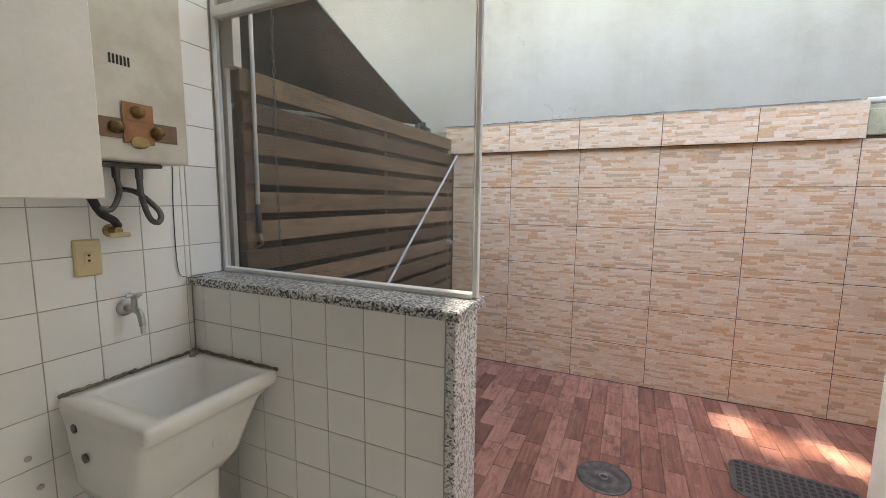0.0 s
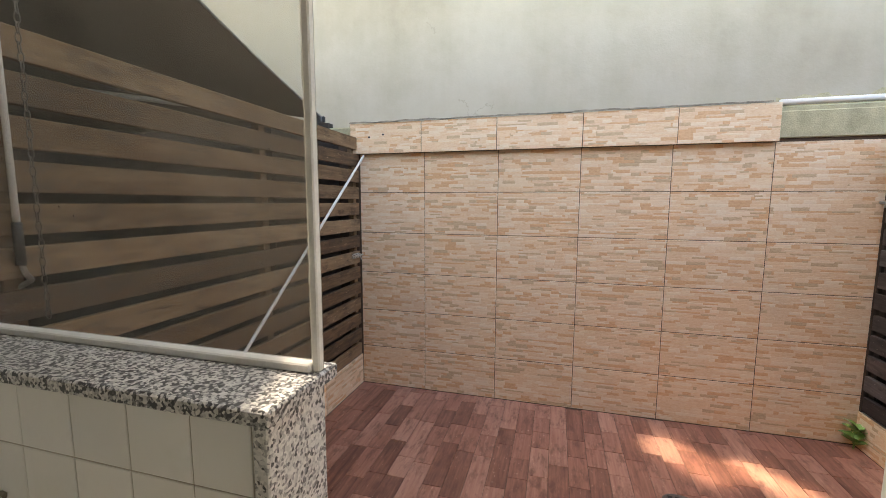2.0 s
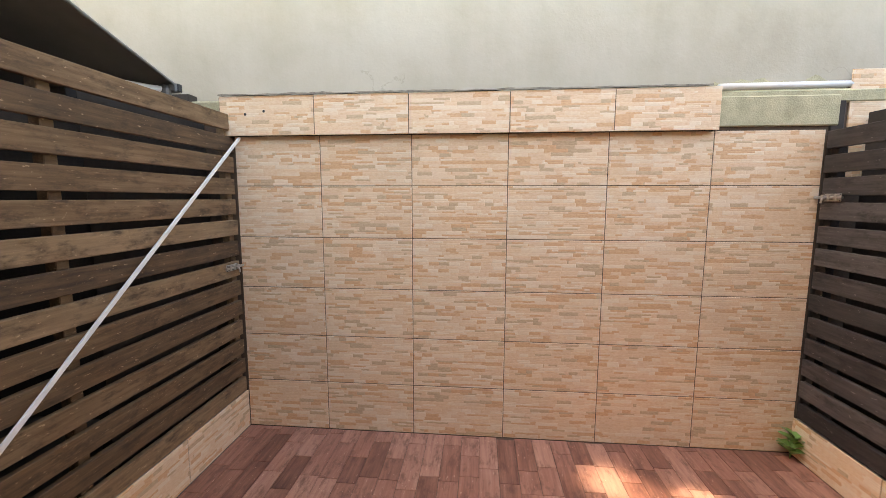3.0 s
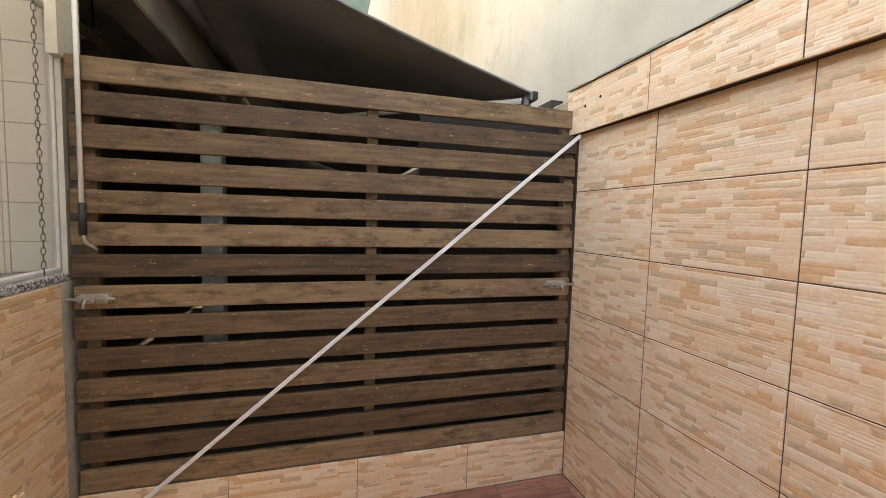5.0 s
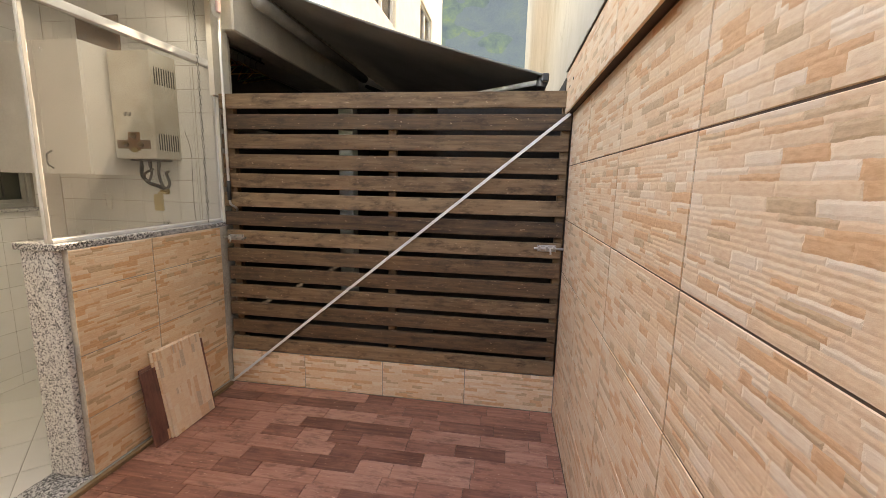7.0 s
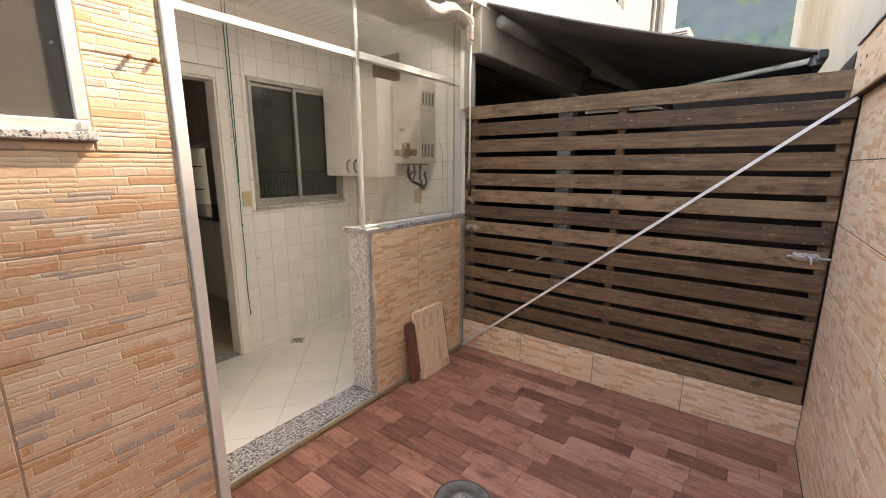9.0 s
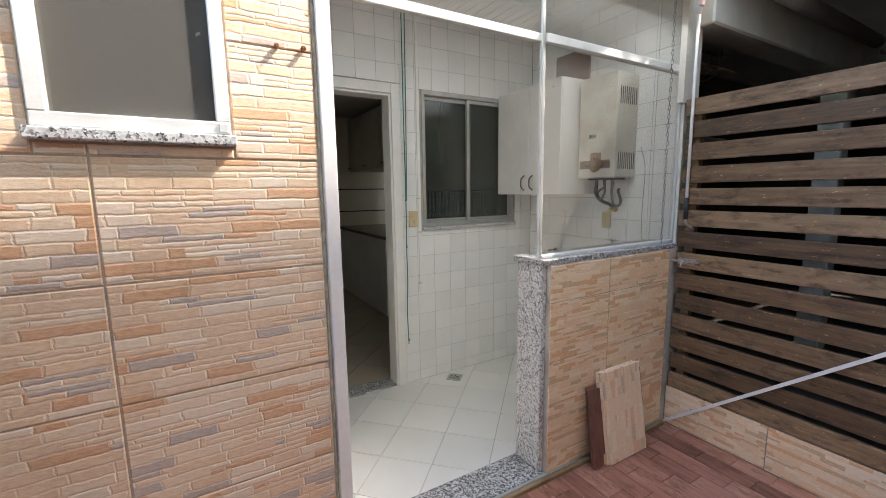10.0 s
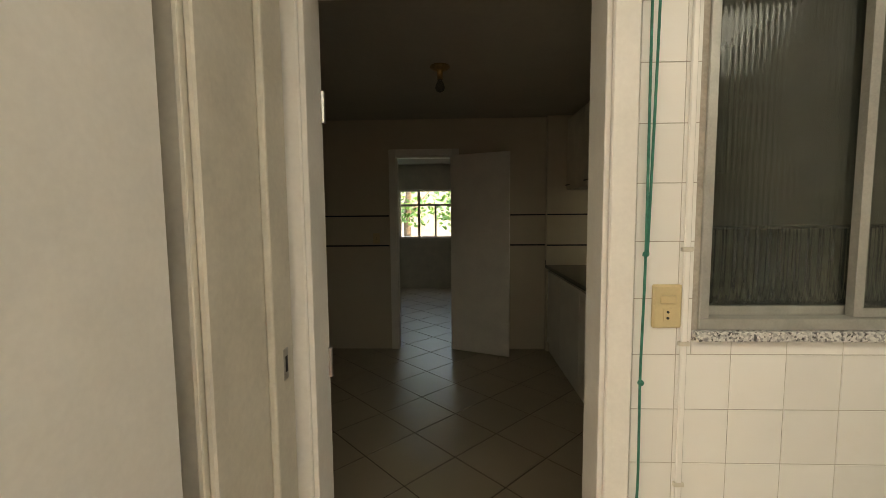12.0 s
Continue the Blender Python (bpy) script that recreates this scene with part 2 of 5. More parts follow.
def ribbed_glass():
    n = Nodes("ribbed_frosted_glass")
    n.bsdf.inputs["Transmission Weight"].default_value = 0.95
    x = n.split(n.coords())[0]
    n.bump(n.math("SINE", n.math("MULTIPLY", x, 420.0)), 0.0006, 0.18)
    return n.done((0.46, 0.52, 0.46), 0.025)


M_FACADE = ledge_tile("facade_ledge_tile", 0.0315, 0.120, 0.0018, 1.0, 0.16, (0.52, 0.46, 0.43), (0.78, 0.60, 0.50), 0.20)
M_BACK = ledge_tile("back_wall_ledge_tile", 0.0210, 0.088, 0.0006, 5.0, 0.24, (0.56, 0.42, 0.29), (0.78, 0.53, 0.31), 0.0)
M_PLANK = wood("wood_look_ceramic", (0.115, 0.043, 0.028), (0.33, 0.140, 0.096), (0.52, 0.275, 0.195), 1, 0.38, 0.0010, 0.30)
M_SLAT = wood("weathered_fence_timber", (0.036, 0.019, 0.010), (0.150, 0.085, 0.042), (0.32, 0.205, 0.115), 1, 0.7, 0.003, 0.42)
M_BATTEN = wood("worn_pale_batten", (0.12, 0.075, 0.035), (0.26, 0.165, 0.085), (0.42, 0.29, 0.17), 0, 0.7, 0.002, 0.2)
# East fence timber, a darker and greyer copy of the west fence.
M_SLAT_E = wood("dark_grey_fence_timber", (0.022, 0.017, 0.015), (0.055, 0.043, 0.038), (0.13, 0.11, 0.10), 1, 0.75, 0.002, 0.35)
M_FACADE_GROUT = plain("pale_facade_grout", (0.52, 0.40, 0.31), 0.9, 0.0, 0.2, 14.0, 0.001)
M_GROUT = plain("grey_grout", (0.115, 0.075, 0.05), 0.9, 0.0, 0.2, 14.0, 0.001)
M_GROUT_LIGHT = plain("stained_white_grout", (0.50, 0.46, 0.40), 0.9, 0.0, 0.25, 6.0)
M_PLASTER = plaster_material()
M_WHITE_TILE = glazed("white_wall_tile", (0.90, 0.895, 0.87), 0.16)
M_FLOOR_TILE = glazed("white_floor_tile", (0.83, 0.82, 0.78), 0.28)
# Kitchen tile, floor and ceiling colours are darkened to dim the room.
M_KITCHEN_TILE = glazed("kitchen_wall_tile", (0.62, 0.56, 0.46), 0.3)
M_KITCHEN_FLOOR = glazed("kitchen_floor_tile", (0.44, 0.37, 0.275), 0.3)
M_SHADED_CEIL = plain("darkened_kitchen_ceiling", (0.48, 0.45, 0.39), 0.8, 0.0, 0.06, 2.0)
M_ROLLER = plain("grey_roller_tube", (0.24, 0.225, 0.20), 0.5, 0.0, 0.15, 8.0)
M_EARTH = plain("dark_far_ground", (0.03, 0.034, 0.025), 0.95, 0.0, 0.3, 0.2)
M_GRANITE = granite_material("speckled_granite", 0.0)
M_GRANITE_GREY = granite_material("worn_grey_granite", 0.16)
M_ALU_RAW = plain("dull_anodised_aluminium", (0.50, 0.50, 0.47), 0.42, 0.5, 0.12, 12.0)
M_ALU = plain("painted_aluminium", (0.74, 0.74, 0.72), 0.38, 0.15, 0.08, 12.0)
M_GLASS = dusty_glass("dusty_glass", 0.065, (0.88, 0.88, 0.87))
M_GLASS_GREY = dusty_glass("grey_dusty_glass", 0.13, (0.45, 0.45, 0.43))
M_RIBBED = ribbed_glass()
M_WHITE = plain("white_gloss_paint", (0.87, 0.855, 0.82), 0.35, 0.0, 0.05, 5.0)
M_CREAM = plain("aged_cream_paint", (0.70, 0.66, 0.58), 0.55, 0.0, 0.09, 5.0)
M_CEIL = plain("ceiling_paint", (0.86, 0.845, 0.81), 0.8, 0.0, 0.05, 2.0)
M_CONCRETE = plain("old_concrete", (0.33, 0.31, 0.27), 0.9, 0.0, 0.3, 6.0, 0.004)
M_MOSS = plain("mossy_render", (0.50, 0.455, 0.29), 0.95, 0.0, 0.22, 9.0, 0.004)
# Near-black stands in for shade under the awning, keeping the fence gaps dark.
M_SHADE = plain("shade_dark_render", (0.055, 0.044, 0.036), 0.9, 0.0, 0.25, 3.0)
M_CANVAS = canvas_material()
M_STEEL = plain("brushed_steel", (0.55, 0.54, 0.52), 0.32, 0.9, 0.15, 30.0)
M_DARK_STEEL = plain("tarnished_metal", (0.16, 0.155, 0.15), 0.45, 0.8, 0.3, 25.0)
M_MORTAR = plain("rough_pale_mortar", (0.62, 0.57, 0.46), 0.95, 0.0, 0.22, 30.0, 0.003)
M_SILICONE = plain("old_white_sealant", (0.76, 0.75, 0.71), 0.5, 0.0, 0.1, 30.0, 0.002)
M_CREST = plain("weathered_grey_mortar", (0.27, 0.235, 0.18), 0.95, 0.0, 0.35, 18.0, 0.004)
M_BLACK = plain("black_rubber", (0.025, 0.025, 0.027), 0.55, 0.0, 0.2, 20.0)
M_ROD = plain("white_enamel_rod", (0.78, 0.77, 0.74), 0.35, 0.0, 0.06, 20.0)
M_CERAMIC = glazed("white_sanitary_ceramic", (0.84, 0.83, 0.80), 0.12)
M_BEIGE = plain("yellowed_plastic", (0.66, 0.54, 0.32), 0.42, 0.0, 0.06, 10.0)


# ---- building helpers ----
def link_mesh(name, bm, material, parent=None, label="", smooth=False):
    mesh = bpy.data.meshes.new(name)
    bm.normal_update()
    bm.to_mesh(mesh)
    bm.free()
    if smooth:
        for polygon in mesh.polygons:
            polygon.use_smooth = True
    mesh.materials.append(material)
    ob = new(name, mesh)
    if parent is not None:
        ob.parent = parent
    if label:
        ob["label"] = label
    return ob


def part(name, bm, material, parent, label="", smooth=False):
    return link_mesh(name, bm, material, parent, label, smooth)


def thing(name, label, category, at=(0, 0, 0), group="", kind="", turn=0.0):
    ob = new(name)
    ob.empty_display_size = 0.05
    ob.matrix_world = pose(*at, 0, 0, turn)
    return tagged(ob, label, category, group, kind)


def add_box(bm, lo, hi, bevel=0.0, segments=1, turn=None):
    made = bmesh.ops.create_cube(bm, size=1.0)["verts"]
    mid = (Vector(lo) + Vector(hi)) / 2
    size = [abs(b - a) for a, b in zip(lo, hi)]
    for v in made:
        v.co = Vector((v.co.x * size[0], v.co.y * size[1], v.co.z * size[2])) + mid
    if bevel:
        edges = list({e for v in made for e in v.link_edges})
        made = bmesh.ops.bevel(bm, geom=edges, offset=min(bevel, min(size) * 0.45), segments=segments, affect="EDGES", profile=0.5)["verts"]
    if turn is not None:
        for v in made:
            v.co = turn @ v.co
    return bm


def box(lo, hi, bevel=0.0, segments=1):
    return add_box(bmesh.new(), lo, hi, bevel, segments)


def add_tube(bm, points, radius, sides=10, caps=True):
    """A round rod along a line of points."""
    points = [Vector(p) for p in points]
    rings = []
    side = None
    for i, p in enumerate(points):
        ahead = (points[min(i + 1, len(points) - 1)] - points[max(i - 1, 0)]).normalized()
        if side is None:
            side = ahead.orthogonal().normalized()
        side = (side - ahead * side.dot(ahead)).normalized()
        up = ahead.cross(side)
        r = radius[i] if isinstance(radius, (list, tuple)) else radius
        rings.append([bm.verts.new(p + (side * math.cos(a) + up * math.sin(a)) * r) for a in (2 * math.pi * k / sides for k in range(sides))])
    for a, b in zip(rings, rings[1:]):
        for k in range(sides):
            bm.faces.new((a[k], a[(k + 1) % sides], b[(k + 1) % sides], b[k]))
    if caps:
        bm.faces.new(list(reversed(rings[0])))
        bm.faces.new(rings[-1])
    return bm


def tube(points, radius, sides=10):
    return add_tube(bmesh.new(), points, radius, sides)


def smooth_line(points, steps=8):
    """A rounded line through the points."""
    pts = [Vector(p) for p in points]
    pts = [pts[0] * 2 - pts[1]] + pts + [pts[-1] * 2 - pts[-2]]
    line = []
    for a, b, c, d in zip(pts, pts[1:], pts[2:], pts[3:]):
        for k in range(steps):
            t = k / steps
            line.append(0.5 * (2 * b + (c - a) * t + (2 * a - 5 * b + 4 * c - d) * t * t + (3 * b - a - 3 * c + d) * t ** 3))
    return line + [pts[-2]]


def add_lathe(bm, profile, sides=24, at=(0, 0, 0), axis=2):
    """A turned body from (radius, height) pairs."""
    rings = []
    for r, h in profile:
        ring = []
        for k in range(sides):
            a = 2 * math.pi * k / sides
            p = [r * math.cos(a), r * math.sin(a), h]
            if axis == 0:
                p = [p[2], p[0], p[1]]
            elif axis == 1:
                p = [p[1], p[2], p[0]]
            ring.append(bm.verts.new(Vector(p) + Vector(at)))
        rings.append(ring)
    for a, b in zip(rings, rings[1:]):
        for k in range(sides):
            bm.faces.new((a[k], a[(k + 1) % sides], b[(k + 1) % sides], b[k]))
    bm.faces.new(list(reversed(rings[0])))
    bm.faces.new(rings[-1])
    return bm


def tile_mesh(name, width, depth, height, bevel, material):
    """A shared tile: width on x, height on z, face at y = 0, body behind."""
    bm = box((-width / 2, 0, -height / 2), (width / 2, depth, height / 2))
    front = [e for e in bm.edges if all(abs(v.co.y) < 1e-6 for v in e.verts)]
    bmesh.ops.bevel(bm, geom=front, offset=bevel, segments=1, affect="EDGES")
    mesh = bpy.data.meshes.new(name)
    bm.to_mesh(mesh)
    bm.free()
    mesh.materials.append(material)
    return mesh


TILE_MESHES = {}


def tile_run(parent, name, origin, turn, columns, rows, material, gap=0.003, depth=0.009, bevel=0.0015, holes=(), jitter=0.0):
    """Lay tiles on a wall. columns and rows are edges along the wall and up it; holes are (u0, u1, v0, v1) left open or cut round."""
    rng = random.Random(len(name) * 7 + int(origin[1] * 100))
    base = pose(*origin, 0, 0, turn)
    for u0, u1 in zip(columns, columns[1:]):
        for v0, v1 in zip(rows, rows[1:]):
            pieces = [(u0, u1, v0, v1)]
            for h in holes:
                cut = []
                for a, b, c, d in pieces:
                    if b <= h[0] or a >= h[1] or d <= h[2] or c >= h[3]:
                        cut.append((a, b, c, d))
                        continue
                    if a < h[0]:
                        cut.append((a, h[0], c, d))
                    if b > h[1]:
                        cut.append((h[1], b, c, d))
                    lo, hi = max(a, h[0]), min(b, h[1])
                    if c < h[2]:
                        cut.append((lo, hi, c, h[2]))
                    if d > h[3]:
                        cut.append((lo, hi, h[3], d))
                pieces = cut
            for a, b, c, d in pieces:
                w, h = round(b - a - gap, 4), round(d - c - gap, 4)
                if w < 0.012 or h < 0.012:
                    continue
                key = (w, h, depth, material.name)
                if key not in TILE_MESHES:
                    TILE_MESHES[key] = tile_mesh("tile", w, depth, h, bevel, material)
                ob = new(name, TILE_MESHES[key])
                ob.parent = parent
                ob.matrix_local = base @ pose((a + b) / 2, rng.uniform(-jitter, jitter), (c + d) / 2, rng.uniform(-jitter, jitter) * 40, 0, rng.uniform(-jitter, jitter) * 40)


def steps_between(start, end, pitch, first=None):
    """Joint places from start to end at one pitch; first sets where a joint falls."""
    first = start if first is None else first
    marks = [start]
    k = math.ceil((start - first) / pitch + 1e-6)
    while first + k * pitch < end - 1e-6:
        if first + k * pitch > start + 1e-6:
            marks.append(first + k * pitch)
        k += 1
    return marks + [end]


# ---- plan ----
XW, XE = -1.575, 0.585           # laundry side walls
YK, YH, YHO = -0.20, 0.925, 1.13  # kitchen wall, low wall inside and outside
YF, YB = 1.215, 3.36             # house front, back wall
FW, FE = -1.515, 1.80            # kerbs under the two fences
KX0, KX1, KZ0, KZ1 = -1.375, -0.510, 1.212, 2.202  # kitchen window
CAP = 1.145                      # top of the low wall
CEIL = 2.70
KC = 2.567                       # kitchen ceiling
FLOOR = 0.01                     # indoor floor level


def structure(name, bm, material, label, category="wall"):
    return tagged(link_mesh(name, bm, material), label, category, "", "structure")


def boxes(*spans):
    bm = bmesh.new()
    for lo, hi in spans:
        add_box(bm, lo, hi)
    return bm


# ---- ground and floors ----
bm = bmesh.new()
bmesh.ops.create_grid(bm, x_segments=8, y_segments=8, size=400)
bmesh.ops.translate(bm, vec=(0, 0, -0.22), verts=bm.verts)
structure("ground", bm, M_EARTH, "bare grey ground round the houses", "ground")
patio = structure("patio_floor", box((FW - 0.12, YHO - 0.03, -0.2), (FE + 0.15, YB + 0.02, -0.004)), M_GROUT, "reddish-brown wood-look plank tiled patio floor", "floor")
laundry_floor = structure("laundry_floor", box((XW - 0.1, YK - 0.14, -0.2), (XE + 0.1, YH, FLOOR - 0.004)), M_GROUT_LIGHT, "white ceramic laundry floor laid diagonally", "floor")
kitchen_floor = structure("kitchen_floor", box((-1.7, -7.75, -0.2), (2.4, YK - 0.14, FLOOR - 0.004)), M_GROUT, "ceramic kitchen floor laid diagonally, its colour darkened for the dim room", "floor")
structure("bathroom_floor", box((XE + 0.1, YK - 0.14, -0.2), (1.95, 1.1, FLOOR)), M_FLOOR_TILE, "pale bathroom floor", "floor")
structure("neighbour_floor", box((-9.8, -0.3, -0.2), (FW - 0.12, YB + 0.02, -0.01)), M_SHADE, "concrete floor of the neighbouring yard, coloured near black for shade", "floor")
structure("neighbour_floor_east", box((FE + 0.15, 1.1, -0.2), (5.0, YB + 0.02, -0.01)), M_CONCRETE, "concrete floor of the yard beyond the fence", "floor")

# ---- walls ----
back_wall = structure("wall_back", box((FW - 0.25, YB + 0.002, -0.1), (FE + 0.02, YB + 0.06, 2.04)), M_GROUT, "back wall clad in peach ledge-stone ceramic tiles")
structure("wall_plaster", boxes(((-14.0, YB + 0.06, -0.1), (6.0, YB + 0.30, 8.05))), M_PLASTER, "tall off-white rendered party wall with patchy stains")
structure("wall_ledge", box((FW - 0.3, YB - 0.005, 1.99), (FE + 0.6, YB + 0.06, 2.062), 0.01), M_MOSS, "mossy concrete ledge above the tiled wall", "ledge")
wall_west = structure("wall_west", boxes(((XW - 0.15, -3.4, -0.1), (XW - 0.002, 1.097, 2.9))), M_GROUT_LIGHT, "white-tiled party wall of the laundry")
low_wall = structure("wall_low", box((XW, YH + 0.002, -0.1), (-0.50, YHO - 0.003, CAP - 0.03)), M_GROUT_LIGHT, "low wall, white tiles inside and ledge-stone tiles outside")
wall_kitchen = structure("wall_kitchen", boxes(
    ((XW, YK - 0.14, 0), (KX0, YK - 0.002, 2.9)), ((KX0, YK - 0.14, 0), (KX1, YK - 0.002, KZ0 - 0.015)), ((KX0, YK - 0.14, KZ1), (KX1, YK - 0.002, 2.9)),
    ((KX1, YK - 0.14, 0), (-0.282, YK - 0.002, 2.9)), ((-0.282, YK - 0.14, 2.175), (0.545, YK - 0.002, 2.9)), ((0.545, YK - 0.14, 0), (2.4, YK - 0.002, 2.9))),
    M_GROUT_LIGHT, "white-tiled wall between laundry and kitchen")
wall_east = structure("wall_east", boxes(
    ((XE + 0.009, 0.922, 0), (XE + 0.11, YF - 0.011, CEIL)), ((XE + 0.009, YK - 0.001, 0), (XE + 0.11, 0.175, CEIL)), ((XE + 0.009, 0.175, 2.14), (XE + 0.11, 0.922, CEIL))),
    M_CREAM, "laundry side wall with the bathroom doorway")
WIN_L, WIN_R, WIN_B, WIN_T = 0.835, 1.250, 1.640, 2.32
facade = structure("wall_facade", boxes(
    ((XE + 0.11, 1.08, -0.1), (WIN_L, YF - 0.0035, 2.9)), ((WIN_R, 1.08, -0.1), (FE + 0.2, YF - 0.0035, 2.9)),
    ((WIN_L, 1.08, -0.1), (WIN_R, YF - 0.0035, WIN_B - 0.03)), ((WIN_L, 1.08, WIN_T), (WIN_R, YF - 0.0035, 2.9))),
    M_FACADE_GROUT, "house front clad in peach ledge-stone ceramic tiles")
structure("wall_bathroom", boxes(((1.95, -0.4, 0), (2.05, 1.1, 2.9))), M_CONCRETE, "pale tiled bathroom wall")
structure("wall_upper", boxes(
    ((-10.0, 1.05, 2.95), (-3.0, 1.20, 3.75)), ((-10.0, 1.05, 4.95), (-3.0, 1.20, 7.2)),
    ((-10.0, 1.05, 3.75), (-8.6, 1.20, 4.95)), ((-7.4, 1.05, 3.75), (-5.6, 1.20, 4.95)), ((-4.4, 1.05, 3.75), (-3.0, 1.20, 4.95)),
    ((-10.0, -6.0, 2.95), (-9.85, 1.05, 7.1)), ((-10.0, -6.0, 7.1), (-3.0, 1.05, 7.2)), ((-3.15, -6.0, 2.95), (-3.0, 1.05, 7.1))),
    M_CREAM, "white upper storey of the terrace houses")
# Includes thin sheets added close behind both fences to darken the slat gaps.
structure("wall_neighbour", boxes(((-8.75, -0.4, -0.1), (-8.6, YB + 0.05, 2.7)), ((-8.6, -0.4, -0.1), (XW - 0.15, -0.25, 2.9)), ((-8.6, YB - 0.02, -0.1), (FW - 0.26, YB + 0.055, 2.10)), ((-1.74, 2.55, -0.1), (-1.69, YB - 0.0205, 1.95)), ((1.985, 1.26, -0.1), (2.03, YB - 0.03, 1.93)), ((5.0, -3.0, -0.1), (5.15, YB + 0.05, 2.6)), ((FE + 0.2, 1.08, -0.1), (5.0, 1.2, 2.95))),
          M_SHADE, "neighbouring yard walls and added sheets, coloured near black for shade")
beam = structure("beam_neighbour", box((-3.90, 1.02, 2.38), (-1.60, 1.22, 2.78), 0.01), M_CREAM, "cream lintel beam over the neighbouring laundry", "beam")
structure("column_neighbour", box((-3.90, 1.02, 0.0), (-3.74, 1.20, 2.375), 0.008), M_CREAM, "cream column at the far end of the neighbouring laundry", "column")
structure("column", boxes(((-1.65, 1.099, 1.963), (-1.50, 1.135, 2.95)), ((-1.574, 1.099, 0), (-1.548, 1.118, 1.962))), M_CREAM, "chipped cream column at the corner of the laundry", "column")

# ---- ceilings and roofs ----
structure("ceiling_laundry", boxes(*[((XW - 0.15 + 0.1 * k, YK - 0.14, CEIL - 0.006), (XW - 0.053 + 0.1 * k, 1.055, CEIL)) for k in range(23)], ((XW - 0.15, YK - 0.14, CEIL), (2.4, 1.23, CEIL + 0.10))), M_CEIL, "boarded white laundry ceiling", "ceiling")
structure("ceiling_kitchen", box((-1.7, -7.9, KC), (2.4, YK - 0.14, KC + 0.12)), M_SHADED_CEIL, "painted kitchen ceiling, its colour darkened to dim the room", "ceiling")
structure("ceiling_neighbour", box((-10.0, -0.4, 2.79), (XW - 0.15, 1.18, 2.94)), M_CEIL, "shaded ceiling of the neighbouring laundry", "ceiling")

# ---- kitchen and the room behind it ----
KB = -3.67
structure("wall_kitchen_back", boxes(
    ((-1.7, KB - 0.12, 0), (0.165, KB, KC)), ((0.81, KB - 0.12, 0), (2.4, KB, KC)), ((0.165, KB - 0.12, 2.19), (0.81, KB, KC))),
    M_KITCHEN_TILE, "white-tiled kitchen back wall, shade put into its colour")
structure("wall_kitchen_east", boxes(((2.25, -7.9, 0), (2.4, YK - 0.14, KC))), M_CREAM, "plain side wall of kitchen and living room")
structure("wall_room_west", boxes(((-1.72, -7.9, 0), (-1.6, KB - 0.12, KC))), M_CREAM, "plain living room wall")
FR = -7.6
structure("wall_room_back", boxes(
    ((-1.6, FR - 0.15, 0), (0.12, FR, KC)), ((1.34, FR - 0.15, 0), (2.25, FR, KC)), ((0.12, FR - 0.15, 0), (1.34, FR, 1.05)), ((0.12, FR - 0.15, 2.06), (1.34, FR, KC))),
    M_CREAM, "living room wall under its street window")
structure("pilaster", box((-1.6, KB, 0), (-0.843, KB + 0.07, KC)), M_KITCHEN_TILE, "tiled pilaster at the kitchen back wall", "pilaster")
for z in (1.180, 1.512):
    structure("tile_border", boxes(((-0.842, KB, z), (0.09, KB + 0.004, z + 0.016)), ((0.885, KB, z), (2.25, KB + 0.004, z + 0.016)), ((-1.6, KB + 0.07, z), (-0.845, KB + 0.074, z + 0.016))),
              M_BLACK, "thin dark border strip in the kitchen tiles", "trim")


def door_casing(name, label, width, height, face, deep, material, at, turn, far_deep=None):
    """A timber door lining with casings: opening on local x from 0 to width, front at y = 0, wall behind."""
    frame_ob = thing(name, label, "door frame", at, "", "structure", turn)
    for x0, x1 in ((-face, 0.0), (width, width + face)):
        part("casing", box((x0, -0.016, 0), (x1, 0.0, height + face), 0.004), material, frame_ob)
    part("casing", box((0.0, -0.016, height), (width, 0.0, height + face), 0.004), material, frame_ob)
    for x0, x1, back in ((-0.012, 0.012, deep), (width - 0.012, width + 0.012, far_deep or deep)):
        part("jamb", box((x0, 0.001, 0), (x1, back, height), 0.002), material, frame_ob)
    part("head", box((0.012, 0.001, height - 0.014), (width - 0.012, deep, height + 0.01), 0.002), material, frame_ob)
    return frame_ob


kitchen_frame = door_casing("door_frame_1", "white painted timber frame round the open kitchen doorway", 0.800, 2.140, 0.068, 0.13, M_WHITE, (0.530, YK - 0.004, FLOOR), 180)
part("threshold", box((0.012, 0.0, -0.006), (0.788, 0.15, 0.008), 0.003), M_GRANITE_GREY, kitchen_frame, "speckled granite threshold")
kleaf = thing("door_1", "white flush kitchen door standing open against the wall", "door", (0.555, YK - 0.20, FLOOR + 0.005), "", "structure", -6)
part("leaf", box((0.0, 0.0, 0), (0.70, 0.035, 2.08), 0.003), M_WHITE, kleaf)
for z in (0.22, 1.02, 1.78):
    part("hinge", tube([(0.016, 0.122, z), (0.016, 0.122, z + 0.09)], 0.008, 8), M_STEEL, kitchen_frame, "steel hinge")

bath_frame = door_casing("door_frame_2", "worn white timber frame of the bathroom door", 0.724, 2.10, 0.050, 0.11, M_CREAM, (XE - 0.002, 0.908, FLOOR), -90, 0.012)
part("side_board", box((0.7745, -0.006, 0.0), (1.090, 0.0, 2.155), 0.002), M_CREAM, bath_frame, "painted boarding beside the frame")
part("moulding", box((0.954, -0.026, 0.0), (1.066, -0.0065, 2.155), 0.006, 2), M_CREAM, bath_frame)
